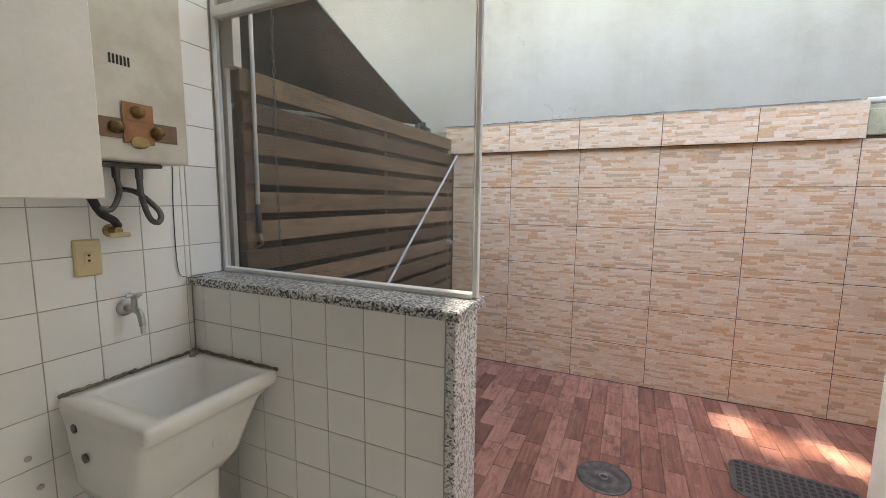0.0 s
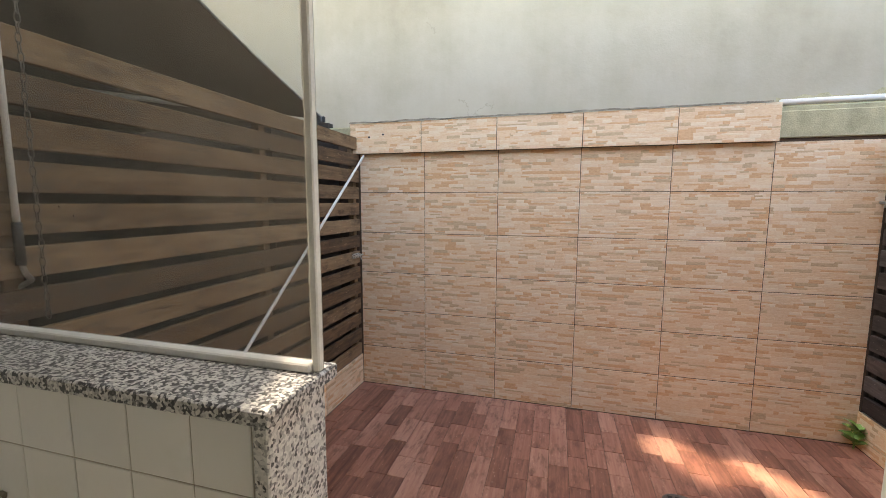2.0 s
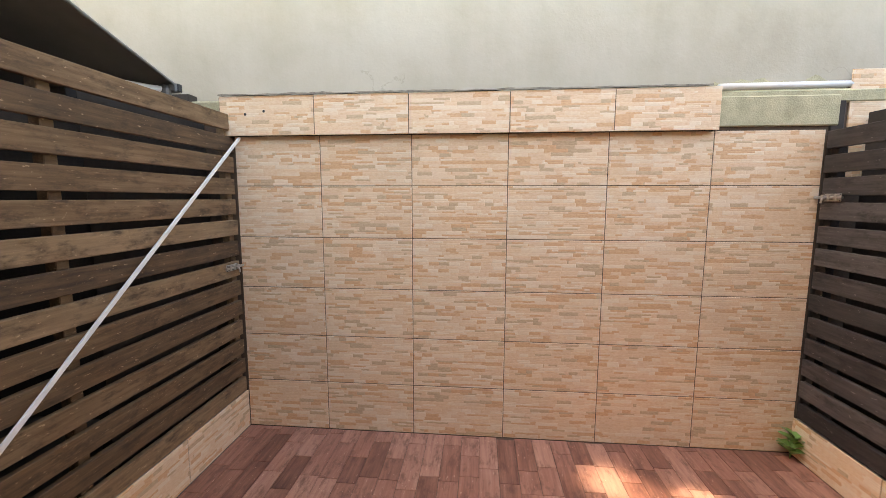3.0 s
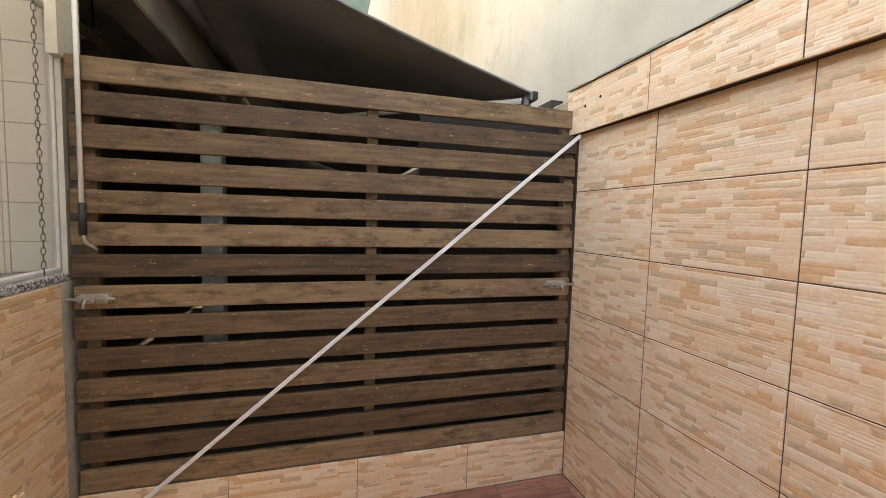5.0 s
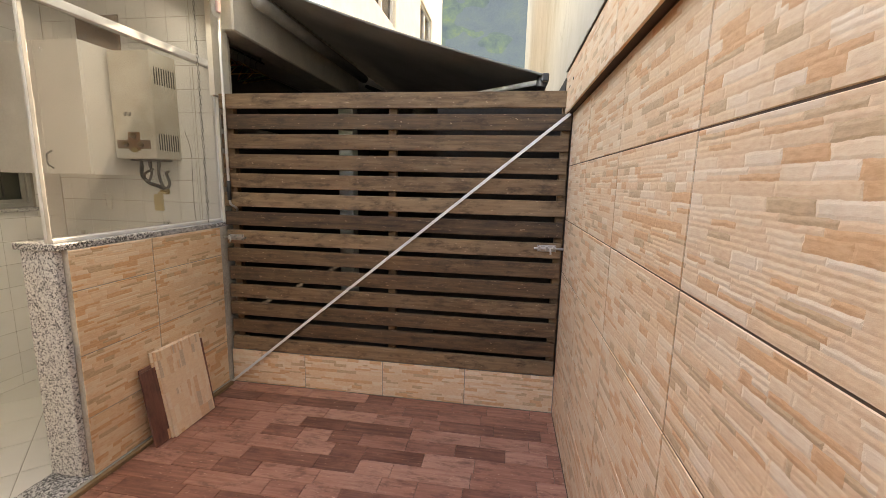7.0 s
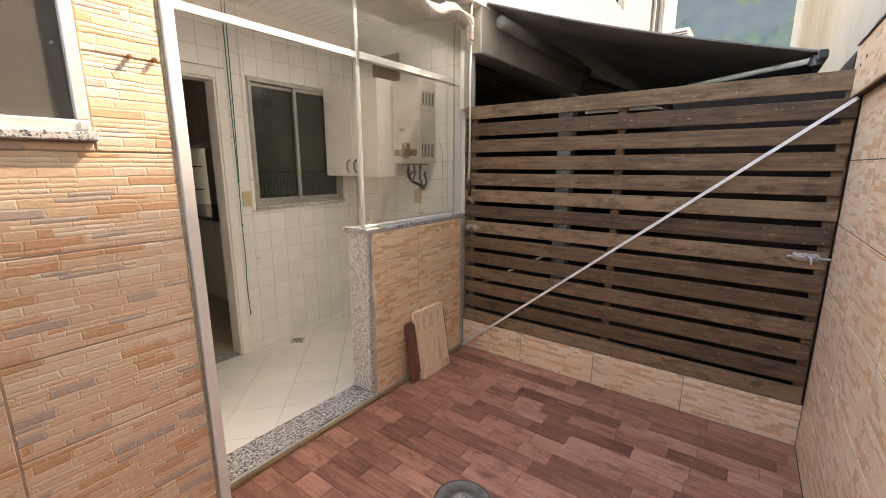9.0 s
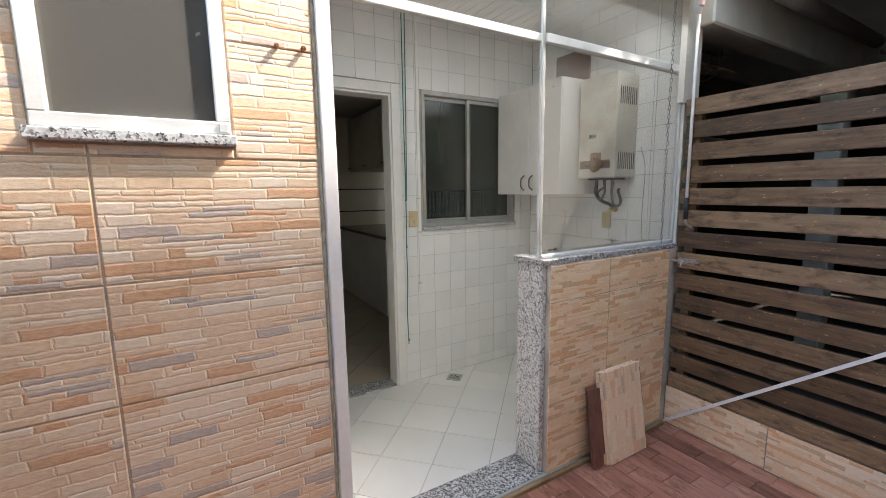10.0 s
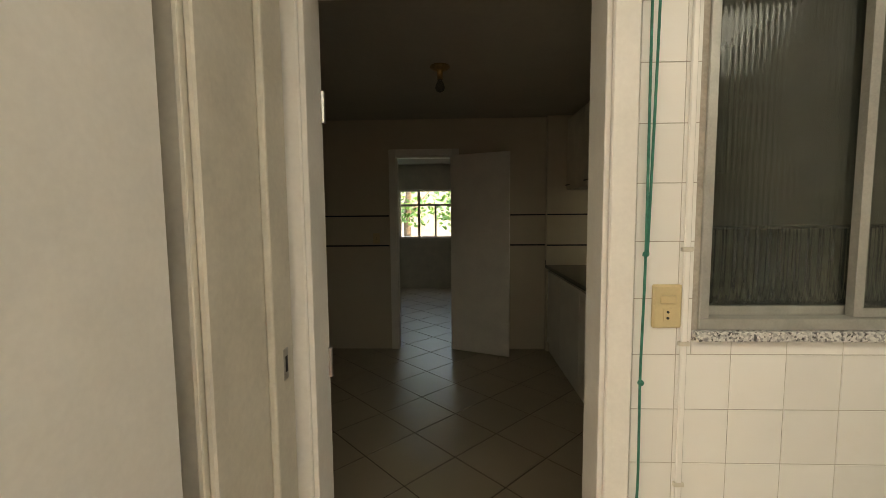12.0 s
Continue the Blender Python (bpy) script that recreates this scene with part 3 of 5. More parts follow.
plate = part("strike_plate", box((1.000, -0.0285, 1.10), (1.024, -0.0262, 1.18), 0.001), M_STEEL, bath_frame, "steel strike plate")
part("strike_hole", box((1.007, -0.0295, 1.12), (1.018, -0.0286, 1.16)), M_BLACK, plate)
bath_leaf = thing("door_2", "white flush bathroom door standing ajar", "door", (XE + 0.006, 0.892, FLOOR + 0.008), "", "structure", -89.0)
part("leaf", box((0.0, 0.0, 0), (0.668, 0.035, 2.07), 0.003), M_WHITE, bath_leaf)
part("latch", boxes(((0.6682, 0.006, 1.02), (0.6712, 0.029, 1.11)), ((0.6712, 0.011, 1.05), (0.684, 0.024, 1.085))), M_STEEL, bath_leaf, "steel latch with its bolt out")

inner_frame = door_casing("door_frame_3", "white timber frame of the kitchen's inner doorway", 0.622, 2.16, 0.075, 0.12, M_WHITE, (0.800, KB + 0.002, FLOOR), 180)
inner_leaf = thing("door_3", "white flush inner door standing half open with a steel lever handle", "door", (0.185, KB + 0.01, FLOOR + 0.01), "", "structure", 157)
part("leaf", box((0.0, -0.035, 0), (0.66, 0.0, 2.15), 0.003), M_WHITE, inner_leaf)
part("handle", add_tube(tube([(0.60, 0.001, 1.09), (0.60, 0.05, 1.09)], 0.009), [(0.60, 0.045, 1.09), (0.49, 0.045, 1.09)], 0.008), M_STEEL, inner_leaf, "steel lever handle")
part("plate", box((0.58, 0.0, 1.0), (0.62, 0.006, 1.18), 0.002), M_STEEL, inner_leaf, "steel lock plate")


def plank_floor():
    """Wood-look ceramic strips running away from the house in staggered courses."""
    rng = random.Random(4)
    x = FW + 0.002
    while x < FE - 0.01:
        w = min(0.107, FE - x)
        y = YHO + 0.01 - rng.uniform(0.0, 0.3)
        while y < YB:
            length = rng.choice((0.18, 0.22, 0.27, 0.32, 0.40))
            y0, y1 = max(y, YHO + 0.012), min(y + length, YB - 0.003)
            if y1 - y0 > 0.02:
                key = ("plank", round(w, 3), round(y1 - y0, 3))
                if key not in TILE_MESHES:
                    mesh = bpy.data.meshes.new("plank")
                    bmp = box((-w / 2 + 0.0012, -(y1 - y0) / 2 + 0.0012, -0.012), (w / 2 - 0.0012, (y1 - y0) / 2 - 0.0012, 0.0))
                    top = [e for e in bmp.edges if all(abs(v.co.z) < 1e-6 for v in e.verts)]
                    bmesh.ops.bevel(bmp, geom=top, offset=0.0012, segments=1, affect="EDGES")
                    bmp.to_mesh(mesh)
                    bmp.free()
                    mesh.materials.append(M_PLANK)
                    TILE_MESHES[key] = mesh
                ob = new("plank", TILE_MESHES[key])
                ob.parent = patio
                ob.matrix_local = pose(x + w / 2, (y0 + y1) / 2, rng.uniform(-0.0006, 0.0006))
            y += length
        x += w


def diagonal_floor(parent, x0, x1, y0, y1, size, level, material, name="tile", joint=0.004):
    """Square tiles at 45 degrees, cut at the room's edges."""
    step = size * math.sqrt(2) / 2
    half = (size - joint) * math.sqrt(2) / 2
    n = int((x1 - x0 + y1 - y0) / step) + 4
    whole = None
    for i in range(-2, n):
        for j in range(-2, n):
            if (i + j) % 2:
                continue
            cx, cy = x0 + i * step + 0.05, y0 + j * step + 0.09
            if cx < x0 - step or cx > x1 + step or cy < y0 - step or cy > y1 + step:
                continue
            ring = [(cx + half, cy), (cx, cy + half), (cx - half, cy), (cx, cy - half)]
            inside = all(x0 <= px <= x1 and y0 <= py <= y1 for px, py in ring)
            for axis, limit, sign in ((0, x0, 1), (0, x1, -1), (1, y0, 1), (1, y1, -1)):
                cut = []
                for a, b in zip(ring, ring[1:] + ring[:1]):
                    da, db = sign * (a[axis] - limit), sign * (b[axis] - limit)
                    if da >= 0:
                        cut.append(a)
                    if da * db < 0:
                        t = da / (da - db)
                        cut.append((a[0] + (b[0] - a[0]) * t, a[1] + (b[1] - a[1]) * t))
                ring = cut
            if len(ring) < 3:
                continue
            if inside and whole is not None:
                mesh = whole
            else:
                bmt = bmesh.new()
                low = [bmt.verts.new((px - cx, py - cy, -0.008)) for px, py in ring]
                top = [bmt.verts.new((px - cx, py - cy, 0.0)) for px, py in ring]
                bmt.faces.new(top)
                for k in range(len(ring)):
                    m = (k + 1) % len(ring)
                    bmt.faces.new((low[k], low[m], top[m], top[k]))
                mesh = bpy.data.meshes.new(name)
                bmt.to_mesh(mesh)
                bmt.free()
                mesh.materials.append(material)
                if inside:
                    whole = mesh
            ob = new(name, mesh)
            ob.parent = parent
            ob.matrix_local = pose(cx, cy, level)


# ---- low wall cap, jamb, sill ----
cap = thing("wall_cap", "speckled grey granite capping on the low wall", "sill", (0, 0, 0), "", "structure")
part("slab", box((XW, YH - 0.018, CAP - 0.03), (-0.452, YHO - 0.004, CAP), 0.004), M_GRANITE_GREY, cap)
part("jamb_slab", box((-0.50, YH - 0.002, FLOOR + 0.018), (-0.468, YHO - 0.030, CAP - 0.031), 0.003), M_GRANITE, cap, "granite slab on the end of the low wall")
sill = thing("door_sill", "worn granite sill in the laundry opening", "sill", (0, 0, 0), "", "structure")
part("slab", box((-0.50, YH - 0.01, -0.02), (XE - 0.012, YHO - 0.015, FLOOR + 0.016), 0.004), M_GRANITE_GREY, sill)
part("track", box((XW + 0.1, YHO - 0.014, -0.004), (0.540, YHO + 0.004, 0.022), 0.002), M_ALU_RAW, sill, "aluminium strip along the sill")
part("batten", box((XW + 0.1, YHO + 0.005, -0.003), (0.540, YHO + 0.030, 0.020), 0.003), M_BATTEN, sill, "worn timber batten before the sill")

# ---- aluminium screen with glass above the low wall ----
GY = 1.075
TR = 2.152
screen = thing("glass_screen", "white aluminium screen with dusty glass panes above the low wall", "window", (0, 0, 0), "", "structure")


def bar(lo, hi, label=""):
    return part("bar", box(lo, hi, 0.003), M_ALU, screen, label)


bar((-0.476, GY - 0.008, CAP), (-0.459, GY + 0.010, CEIL))
bar((-1.574, GY - 0.014, CAP), (-1.558, GY + 0.014, CEIL))
bar((-1.558, GY - 0.018, CAP), (-0.476, GY + 0.014, CAP + 0.018))
bar((-1.558, GY - 0.020, TR - 0.018), (-0.476, GY + 0.024, TR + 0.022))
bar((-0.458, GY - 0.004, TR - 0.016), (0.540, GY + 0.008, TR + 0.020))
bar((-1.558, GY - 0.018, CEIL - 0.03), (0.540, GY + 0.018, CEIL - 0.001))
part("bar", box((0.541, GY + 0.06, 0.0), (0.5845, YF + 0.010, CEIL - 0.0305), 0.003), M_WHITE, screen, "white painted door post")
part("face_strip", box((-0.4745, GY + 0.0102, CAP + 0.001), (-0.4605, GY + 0.0125, CEIL - 0.04), 0.0008), M_ALU_RAW, screen, "dull bare aluminium cover strip")


def rough_strip(x0, x1, y, z0, z1, depth, across, seed):
    """An uneven trowelled strip facing +y."""
    rgs = random.Random(seed)
    bms = bmesh.new()
    tall = int((z1 - z0) / 0.012)
    rows = [[bms.verts.new((x0 + (x1 - x0) * i / across + rgs.uniform(-0.0012, 0.0012), y if i in (0, across) else y + rgs.uniform(0.1, 1.0) * depth, z0 + (z1 - z0) * k / tall)) for i in range(across + 1)] for k in range(tall + 1)]
    for p, q in zip(rows, rows[1:]):
        for i in range(across):
            bms.faces.new((p[i + 1], p[i], q[i], q[i + 1]))
    return bms


part("sealant", rough_strip(-0.4835, -0.4765, GY + 0.0035, CAP + 0.02, TR - 0.02, 0.006, 3, 5), M_SILICONE, screen, "uneven bead of old white sealant")
part("mortar", rough_strip(0.585, 0.597, YF - 0.0108, 0.0, CEIL - 0.04, 0.0065, 3, 8), M_MORTAR, wall_east, "rough strip of bare mortar")
for lo, hi in (((-1.558, GY - 0.003, CAP + 0.022), (-0.477, GY + 0.003, TR - 0.018)), ((-1.558, GY - 0.003, TR + 0.022), (-0.477, GY + 0.003, CEIL - 0.03)),
               ((-0.455, GY - 0.003, TR + 0.022), (0.540, GY + 0.003, CEIL - 0.03))):
    pane = part("pane", box(lo, hi), M_GLASS, screen, "dusty clear glass")

# ---- facade window ----
window = thing("window_1", "white aluminium bathroom window with dim dusty glass and granite sill", "window", (0, 0, 0), "", "structure")
for lo, hi in (((WIN_L, YF - 0.05, WIN_B), (WIN_R, YF + 0.012, WIN_B + 0.035)), ((WIN_L, YF - 0.05, WIN_T - 0.035), (WIN_R, YF + 0.012, WIN_T)),
               ((WIN_L, YF - 0.05, WIN_B + 0.035), (WIN_L + 0.035, YF + 0.012, WIN_T - 0.035)), ((WIN_R - 0.035, YF - 0.05, WIN_B + 0.035), (WIN_R, YF + 0.012, WIN_T - 0.035))):
    part("window_frame", box(lo, hi, 0.003), M_ALU, window)
part("pane", box((WIN_L + 0.035, YF - 0.016, WIN_B + 0.035), (WIN_R - 0.035, YF - 0.011, WIN_T - 0.035)), M_GLASS_GREY, window, "grey dusty glass")
part("window_sill", box((WIN_L - 0.012, YF - 0.06, WIN_B - 0.03), (WIN_R + 0.012, YF + 0.03, WIN_B - 0.001), 0.004), M_GRANITE, window, "granite sill")
part("corner_cap", box((WIN_L + 0.006, YF + 0.0125, WIN_B + 0.006), (WIN_L + 0.030, YF + 0.019, WIN_B + 0.030), 0.002), M_ALU, window)

# ---- kitchen window ----
kwin = thing("window_2", "sliding aluminium kitchen window with ribbed frosted glass and granite sill", "window", (0, 0, 0), "", "structure")
for lo, hi in (((KX0, YK - 0.10, KZ0), (KX1, YK + 0.006, KZ0 + 0.03)), ((KX0, YK - 0.10, KZ1 - 0.03), (KX1, YK + 0.006, KZ1)),
               ((KX0, YK - 0.10, KZ0 + 0.03), (KX0 + 0.025, YK + 0.006, KZ1 - 0.03)), ((KX1 - 0.025, YK - 0.10, KZ0 + 0.03), (KX1, YK + 0.006, KZ1 - 0.03))):
    part("window_frame", box(lo, hi, 0.002), M_ALU_RAW, kwin)
for x0, x1, y in ((-0.967, KX1 - 0.026, YK - 0.050), (KX0 + 0.026, -0.915, YK - 0.022)):
    sash = part("sash", boxes(((x0, y - 0.012, KZ0 + 0.031), (x1, y + 0.012, KZ0 + 0.054)), ((x0, y - 0.012, KZ1 - 0.056), (x1, y + 0.012, KZ1 - 0.031)),
                              ((x0, y - 0.012, KZ0 + 0.054), (x0 + 0.024, y + 0.012, KZ1 - 0.056)), ((x1 - 0.024, y - 0.012, KZ0 + 0.054), (x1, y + 0.012, KZ1 - 0.056))), M_ALU_RAW, kwin)
    part("pane", box((x0 + 0.024, y - 0.003, KZ0 + 0.054), (x1 - 0.024, y + 0.003, KZ1 - 0.056)), M_RIBBED, sash, "ribbed frosted glass")
part("window_sill", box((KX0 - 0.02, YK - 0.10, KZ0 - 0.028), (KX1 + 0.014, YK + 0.022, KZ0 - 0.001), 0.003), M_GRANITE, kwin, "granite sill")

# ---- living room window ----
rwin = thing("window_3", "white living room window with a view of sunlit trees", "window", (0.22, FR, 0.26), "", "structure")
for lo, hi in (((-0.10, -0.10, 0.79), (1.12, -0.04, 0.83)), ((-0.10, -0.10, 1.76), (1.12, -0.04, 1.80)), ((-0.10, -0.10, 1.46), (1.12, -0.04, 1.50)),
               ((-0.10, -0.10, 0.83), (-0.06, -0.04, 1.76)), ((1.08, -0.10, 0.83), (1.12, -0.04, 1.76)), ((0.68, -0.10, 0.83), (0.73, -0.04, 1.76)), ((0.34, -0.10, 0.83), (0.38, -0.04, 1.46))):
    part("window_frame", box(lo, hi), M_WHITE, rwin)


# ---- fences ----
def timber_fence(name, label, x, facing, y0, y1, z0, count, pitch, seed, material):
    """Horizontal slats on posts; facing +1 looks to +x."""
    rng = random.Random(seed)
    fence = thing(name, label, "fence", (x, 0, 0), "timber fences of the patio")
    for y in (y0 + 0.03, (y0 + y1) / 2 + 0.02, y1 - 0.05):
        part("post", box((-facing * 0.075, y, 0.0), (-facing * 0.029, y + 0.05, z0 + count * pitch - 0.03), 0.003), material, fence)
    for k in range(count):
        z = z0 + k * pitch
        h = pitch * 0.735
        a = y0 + rng.uniform(0.0, 0.012)
        bms = box((-facing * 0.028, a, z), (0.0, y1 - rng.uniform(0.0, 0.012), z + h), 0.004, 2)
        slat = part("slat", bms, material, fence)
        slat.matrix_local = pose(0, 0, 0, rng.uniform(-0.06, 0.06), 0, 0)
    return fence


west_fence = timber_fence("fence", "dark weathered brown timber slat fence on a tiled kerb", FW - 0.006, 1, 1.138, 3.357, 0.247, 14, 0.1258, 3, M_SLAT)
east_fence = timber_fence("fence", "dark grey-brown timber slat fence on a tiled kerb", FE + 0.004, -1, 1.24, 3.345, 0.235, 13, 0.1262, 8, M_SLAT_E)
kerb_w = structure("kerb_1", box((FW - 0.11, YHO, -0.02), (FW - 0.003, YB, 0.238)), M_CONCRETE, "low kerb clad in ledge-stone tiles under the fence", "kerb")
kerb_e = structure("kerb_2", box((FE + 0.010, YF, -0.02), (FE + 0.11, YB, 0.215)), M_CONCRETE, "low kerb clad in ledge-stone tiles under the fence", "kerb")


def hasp(x, y, z, turn, post):
    """A barrel bolt: plate with two guides, a sliding rod with a bent grip, and an eye on the post side."""
    h = thing("latch", "galvanised steel barrel bolt screwed to the fence", "latch", (x, y, z), "fence latches", "", turn)
    part("plate", box((0.0, -0.055, -0.020), (0.004, 0.055, 0.020), 0.002), M_STEEL, h)
    part("bolt", tube([(0.014, -0.105 if post < 0 else -0.075, 0.0), (0.014, 0.075 if post < 0 else 0.105, 0.0)], 0.0075, 10), M_STEEL, h)
    for y2 in (-0.042, 0.0, 0.042):
        part("guide", box((0.003, y2 - 0.008, -0.015), (0.024, y2 + 0.008, 0.015), 0.004, 2), M_STEEL, h)
    part("grip", tube(smooth_line([(0.014, 0.02 * post, 0.0), (0.034, 0.02 * post, -0.006), (0.040, 0.022 * post, -0.030)]), 0.005, 8), M_STEEL, h)
    for y2, z2 in ((-0.049, 0.016), (0.049, 0.016), (-0.049, -0.016), (0.049, -0.016)):
        part("screw", add_lathe(bmesh.new(), [(0.0035, 0.0), (0.003, 0.0025)], 8, (0.004, y2, z2), 0), M_DARK_STEEL, h)


hasp(FW - 0.005, 1.215, 1.045, 0, -1)
hasp(FW - 0.005, 3.262, 1.065, 0, 1)
hasp(FE + 0.003, 3.262, 1.49, 180, -1)

# ---- brace rod across the fence ----
rod = thing("brace_rod", "slim white metal rod leaning diagonally across the fence", "rod", (0, 0, 0))
part("shaft", box((-0.0085, -0.005, 0.0), (0.0085, 0.005, 1.0), 0.001), M_ROD, rod)
a, b = Vector((FW + 0.022, 1.140, 0.012)), Vector((FW + 0.045, 3.340, 1.840))
rod.children[0].matrix_local = Matrix.Translation(a) @ (b - a).to_track_quat("Z", "X").to_matrix().to_4x4() @ Matrix.Diagonal((1, 1, (b - a).length, 1))

# ---- shaping helpers for the loose things ----
def rounded_ring(x0, x1, y0, y1, r, z, n=5):
    pts = []
    for cx, cy, a0 in ((x1 - r, y1 - r, 0), (x0 + r, y1 - r, 90), (x0 + r, y0 + r, 180), (x1 - r, y0 + r, 270)):
        for k in range(n + 1):
            a = radians(a0 + 90 * k / n)
            pts.append((cx + r * math.cos(a), cy + r * math.sin(a), z))
    return pts


def loft(rings, close_first=True, close_last=True):
    bml = bmesh.new()
    made = [[bml.verts.new(p) for p in ring] for ring in rings]
    n = len(made[0])
    for p, q in zip(made, made[1:]):
        for k in range(n):
            bml.faces.new((p[k], p[(k + 1) % n], q[(k + 1) % n], q[k]))
    if close_first:
        bml.faces.new(list(reversed(made[0])))
    if close_last:
        bml.faces.new(made[-1])
    return bml


M_COPPER = plain("aged_copper_plate", (0.33, 0.155, 0.07), 0.35, 0.5, 0.18, 18.0)
M_BROWN_PLATE = plain("brown_printed_plate", (0.22, 0.13, 0.085), 0.4, 0.3, 0.15, 18.0)
M_OLD_BRASS = plain("tarnished_knob_brass", (0.23, 0.14, 0.06), 0.4, 0.6, 0.2, 25.0)
M_BRASS = plain("dull_brass", (0.42, 0.30, 0.13), 0.35, 0.8, 0.2, 25.0)
M_GREEN = plain("green_nylon_cord", (0.02, 0.22, 0.16), 0.6, 0.0, 0.25, 60.0)
M_SLOT = plain("dark_slot", (0.03, 0.03, 0.03), 0.8, 0.0, 0.1, 20.0)
M_FABRIC = plain("rolled_white_fabric", (0.66, 0.62, 0.57), 0.85, 0.0, 0.15, 16.0, 0.003)
M_PINK = plain("faded_pink_peg", (0.62, 0.42, 0.38), 0.5, 0.0, 0.1, 20.0)
M_LEAF = plain("fresh_green_leaf", (0.07, 0.20, 0.035), 0.45, 0.0, 0.35, 30.0)
M_STONE_DARK = plain("black_granite_worktop", (0.02, 0.02, 0.022), 0.2, 0.0, 0.4, 60.0)
M_YELLOW_WIRE = plain("yellow_plastic_wire", (0.55, 0.36, 0.10), 0.45, 0.0, 0.1, 20.0)
M_ORANGE_WIRE = plain("orange_plastic_wire", (0.45, 0.16, 0.06), 0.45, 0.0, 0.1, 20.0)
M_GREEN_WIRE = plain("pale_green_plastic_wire", (0.22, 0.36, 0.20), 0.45, 0.0, 0.1, 20.0)
M_MORTAR_GREY = plain("rough_grey_mortar", (0.46, 0.44, 0.40), 0.95, 0.0, 0.3, 40.0, 0.012)


def heater_paint():
    n = Nodes("stained_heater_enamel")
    c = n.coords()
    stain = n.noise(c, 5.0, 5.0, 0.65)
    rust = n.noise(c, 26.0, 5.0, 0.7)
    low = n.math("SUBTRACT", 1.0, n.math("MINIMUM", n.math("MULTIPLY", n.math("MAXIMUM", n.split(c)[2], 0.0), 11.0), 1.0))
    side = n.math("MINIMUM", n.math("MULTIPLY", n.math("MAXIMUM", n.math("SUBTRACT", n.split(c)[1], 0.02), 0.0), 4.0), 1.0)
    hue = n.ramp(stain, (0.35, (0.52, 0.48, 0.40)), (0.55, (0.63, 0.60, 0.53)), (0.75, (0.68, 0.66, 0.60)))
    spot = n.math("MULTIPLY", n.math("GREATER_THAN", n.math("ADD", n.math("MULTIPLY", rust, 0.6), n.math("MULTIPLY", n.math("MULTIPLY", low, side), 0.42)), 0.56), 0.85)
    hue = n.mix(spot, hue, n.ramp(rust, (0.35, (0.20, 0.08, 0.03)), (0.7, (0.48, 0.24, 0.09))))
    return n.done(hue, n.math("MULTIPLY_ADD", rust, 0.3, 0.28))


M_HEATER = heater_paint()

# ---- laundry: sink ----
sink = thing("laundry_sink", "white ceramic laundry sink on a pedestal in the corner", "sink", (XW, 0.487, 0.0))
W, D, RZ = 0.435, 0.438, 0.848
outer = [rounded_ring(0.02, W - 0.185, 0.075, D - 0.125, 0.04, RZ - 0.335), rounded_ring(0.006, W - 0.135, 0.030, D - 0.090, 0.05, RZ - 0.315), rounded_ring(0.003, W - 0.100, 0.012, D - 0.070, 0.05, RZ - 0.265), rounded_ring(0.002, W - 0.070, 0.006, D - 0.052, 0.045, RZ - 0.17),
         rounded_ring(0.001, W - 0.044, 0.003, D - 0.030, 0.035, RZ - 0.085), rounded_ring(0.001, W - 0.022, 0.001, D - 0.010, 0.022, RZ - 0.055), rounded_ring(0.001, W - 0.003, 0.0, D - 0.001, 0.016, RZ - 0.040), rounded_ring(0.001, W, 0.0, D, 0.015, RZ - 0.010),
         rounded_ring(0.004, W - 0.005, 0.004, D - 0.004, 0.015, RZ)]
inner = [rounded_ring(0.060, W - 0.040, 0.060, D - 0.030, 0.030, RZ), rounded_ring(0.066, W - 0.046, 0.066, D - 0.036, 0.030, RZ - 0.008), rounded_ring(0.085, W - 0.085, 0.075, D - 0.06, 0.06, RZ - 0.13),
         rounded_ring(0.110, W - 0.13, 0.11, D - 0.09, 0.06, RZ - 0.215), rounded_ring(0.20, W - 0.24, 0.18, D - 0.18, 0.02, RZ - 0.225)]
basin = part("basin", loft(outer + inner), M_CERAMIC, sink, "", True)
ped = [rounded_ring(0.125, 0.315, 0.125, 0.305, 0.05, 0.012), rounded_ring(0.13, 0.31, 0.13, 0.30, 0.05, 0.05), rounded_ring(0.115, 0.300, 0.115, 0.305, 0.05, 0.36), rounded_ring(0.10, 0.305, 0.10, 0.31, 0.05, RZ - 0.31)]
part("pedestal", loft(ped), M_CERAMIC, sink, "", True)
for x, z in ((0.085, RZ - 0.075), (0.13, RZ - 0.155)):
    part("bolt", add_lathe(bmesh.new(), [(0.014, 0.0), (0.014, 0.006), (0.009, 0.008), (0.009, 0.018)], 12, (x, -0.012 + 0.010, z), 1), M_DARK_STEEL, sink, "dark fixing bolt")
tagbar = part("sticker", box((W - 0.013, 0.205, RZ - 0.185), (W - 0.0095, 0.255, RZ - 0.155)), M_ALU, sink, "small grey maker's sticker")
tagbar.matrix_local = pose(-0.055, 0.02, 0.0, 0, 0, 0)
for k in range(6):
    part("print_bar", box((W - 0.0165, 0.210 + k * 0.0072, RZ - 0.180), (W - 0.0148, 0.2145 + k * 0.0072, RZ - 0.166)), M_SLOT, tagbar)
part("overflow", box((0.052, 0.155, RZ - 0.035), (0.063, 0.180, RZ - 0.030)), M_SLOT, sink)
rubble = thing("mortar_lump", "small crumbled grey mortar lumps beside the tap", "rubble", (XW + 0.03, 0.895, RZ))
bm = bmesh.new()
rg = random.Random(2)
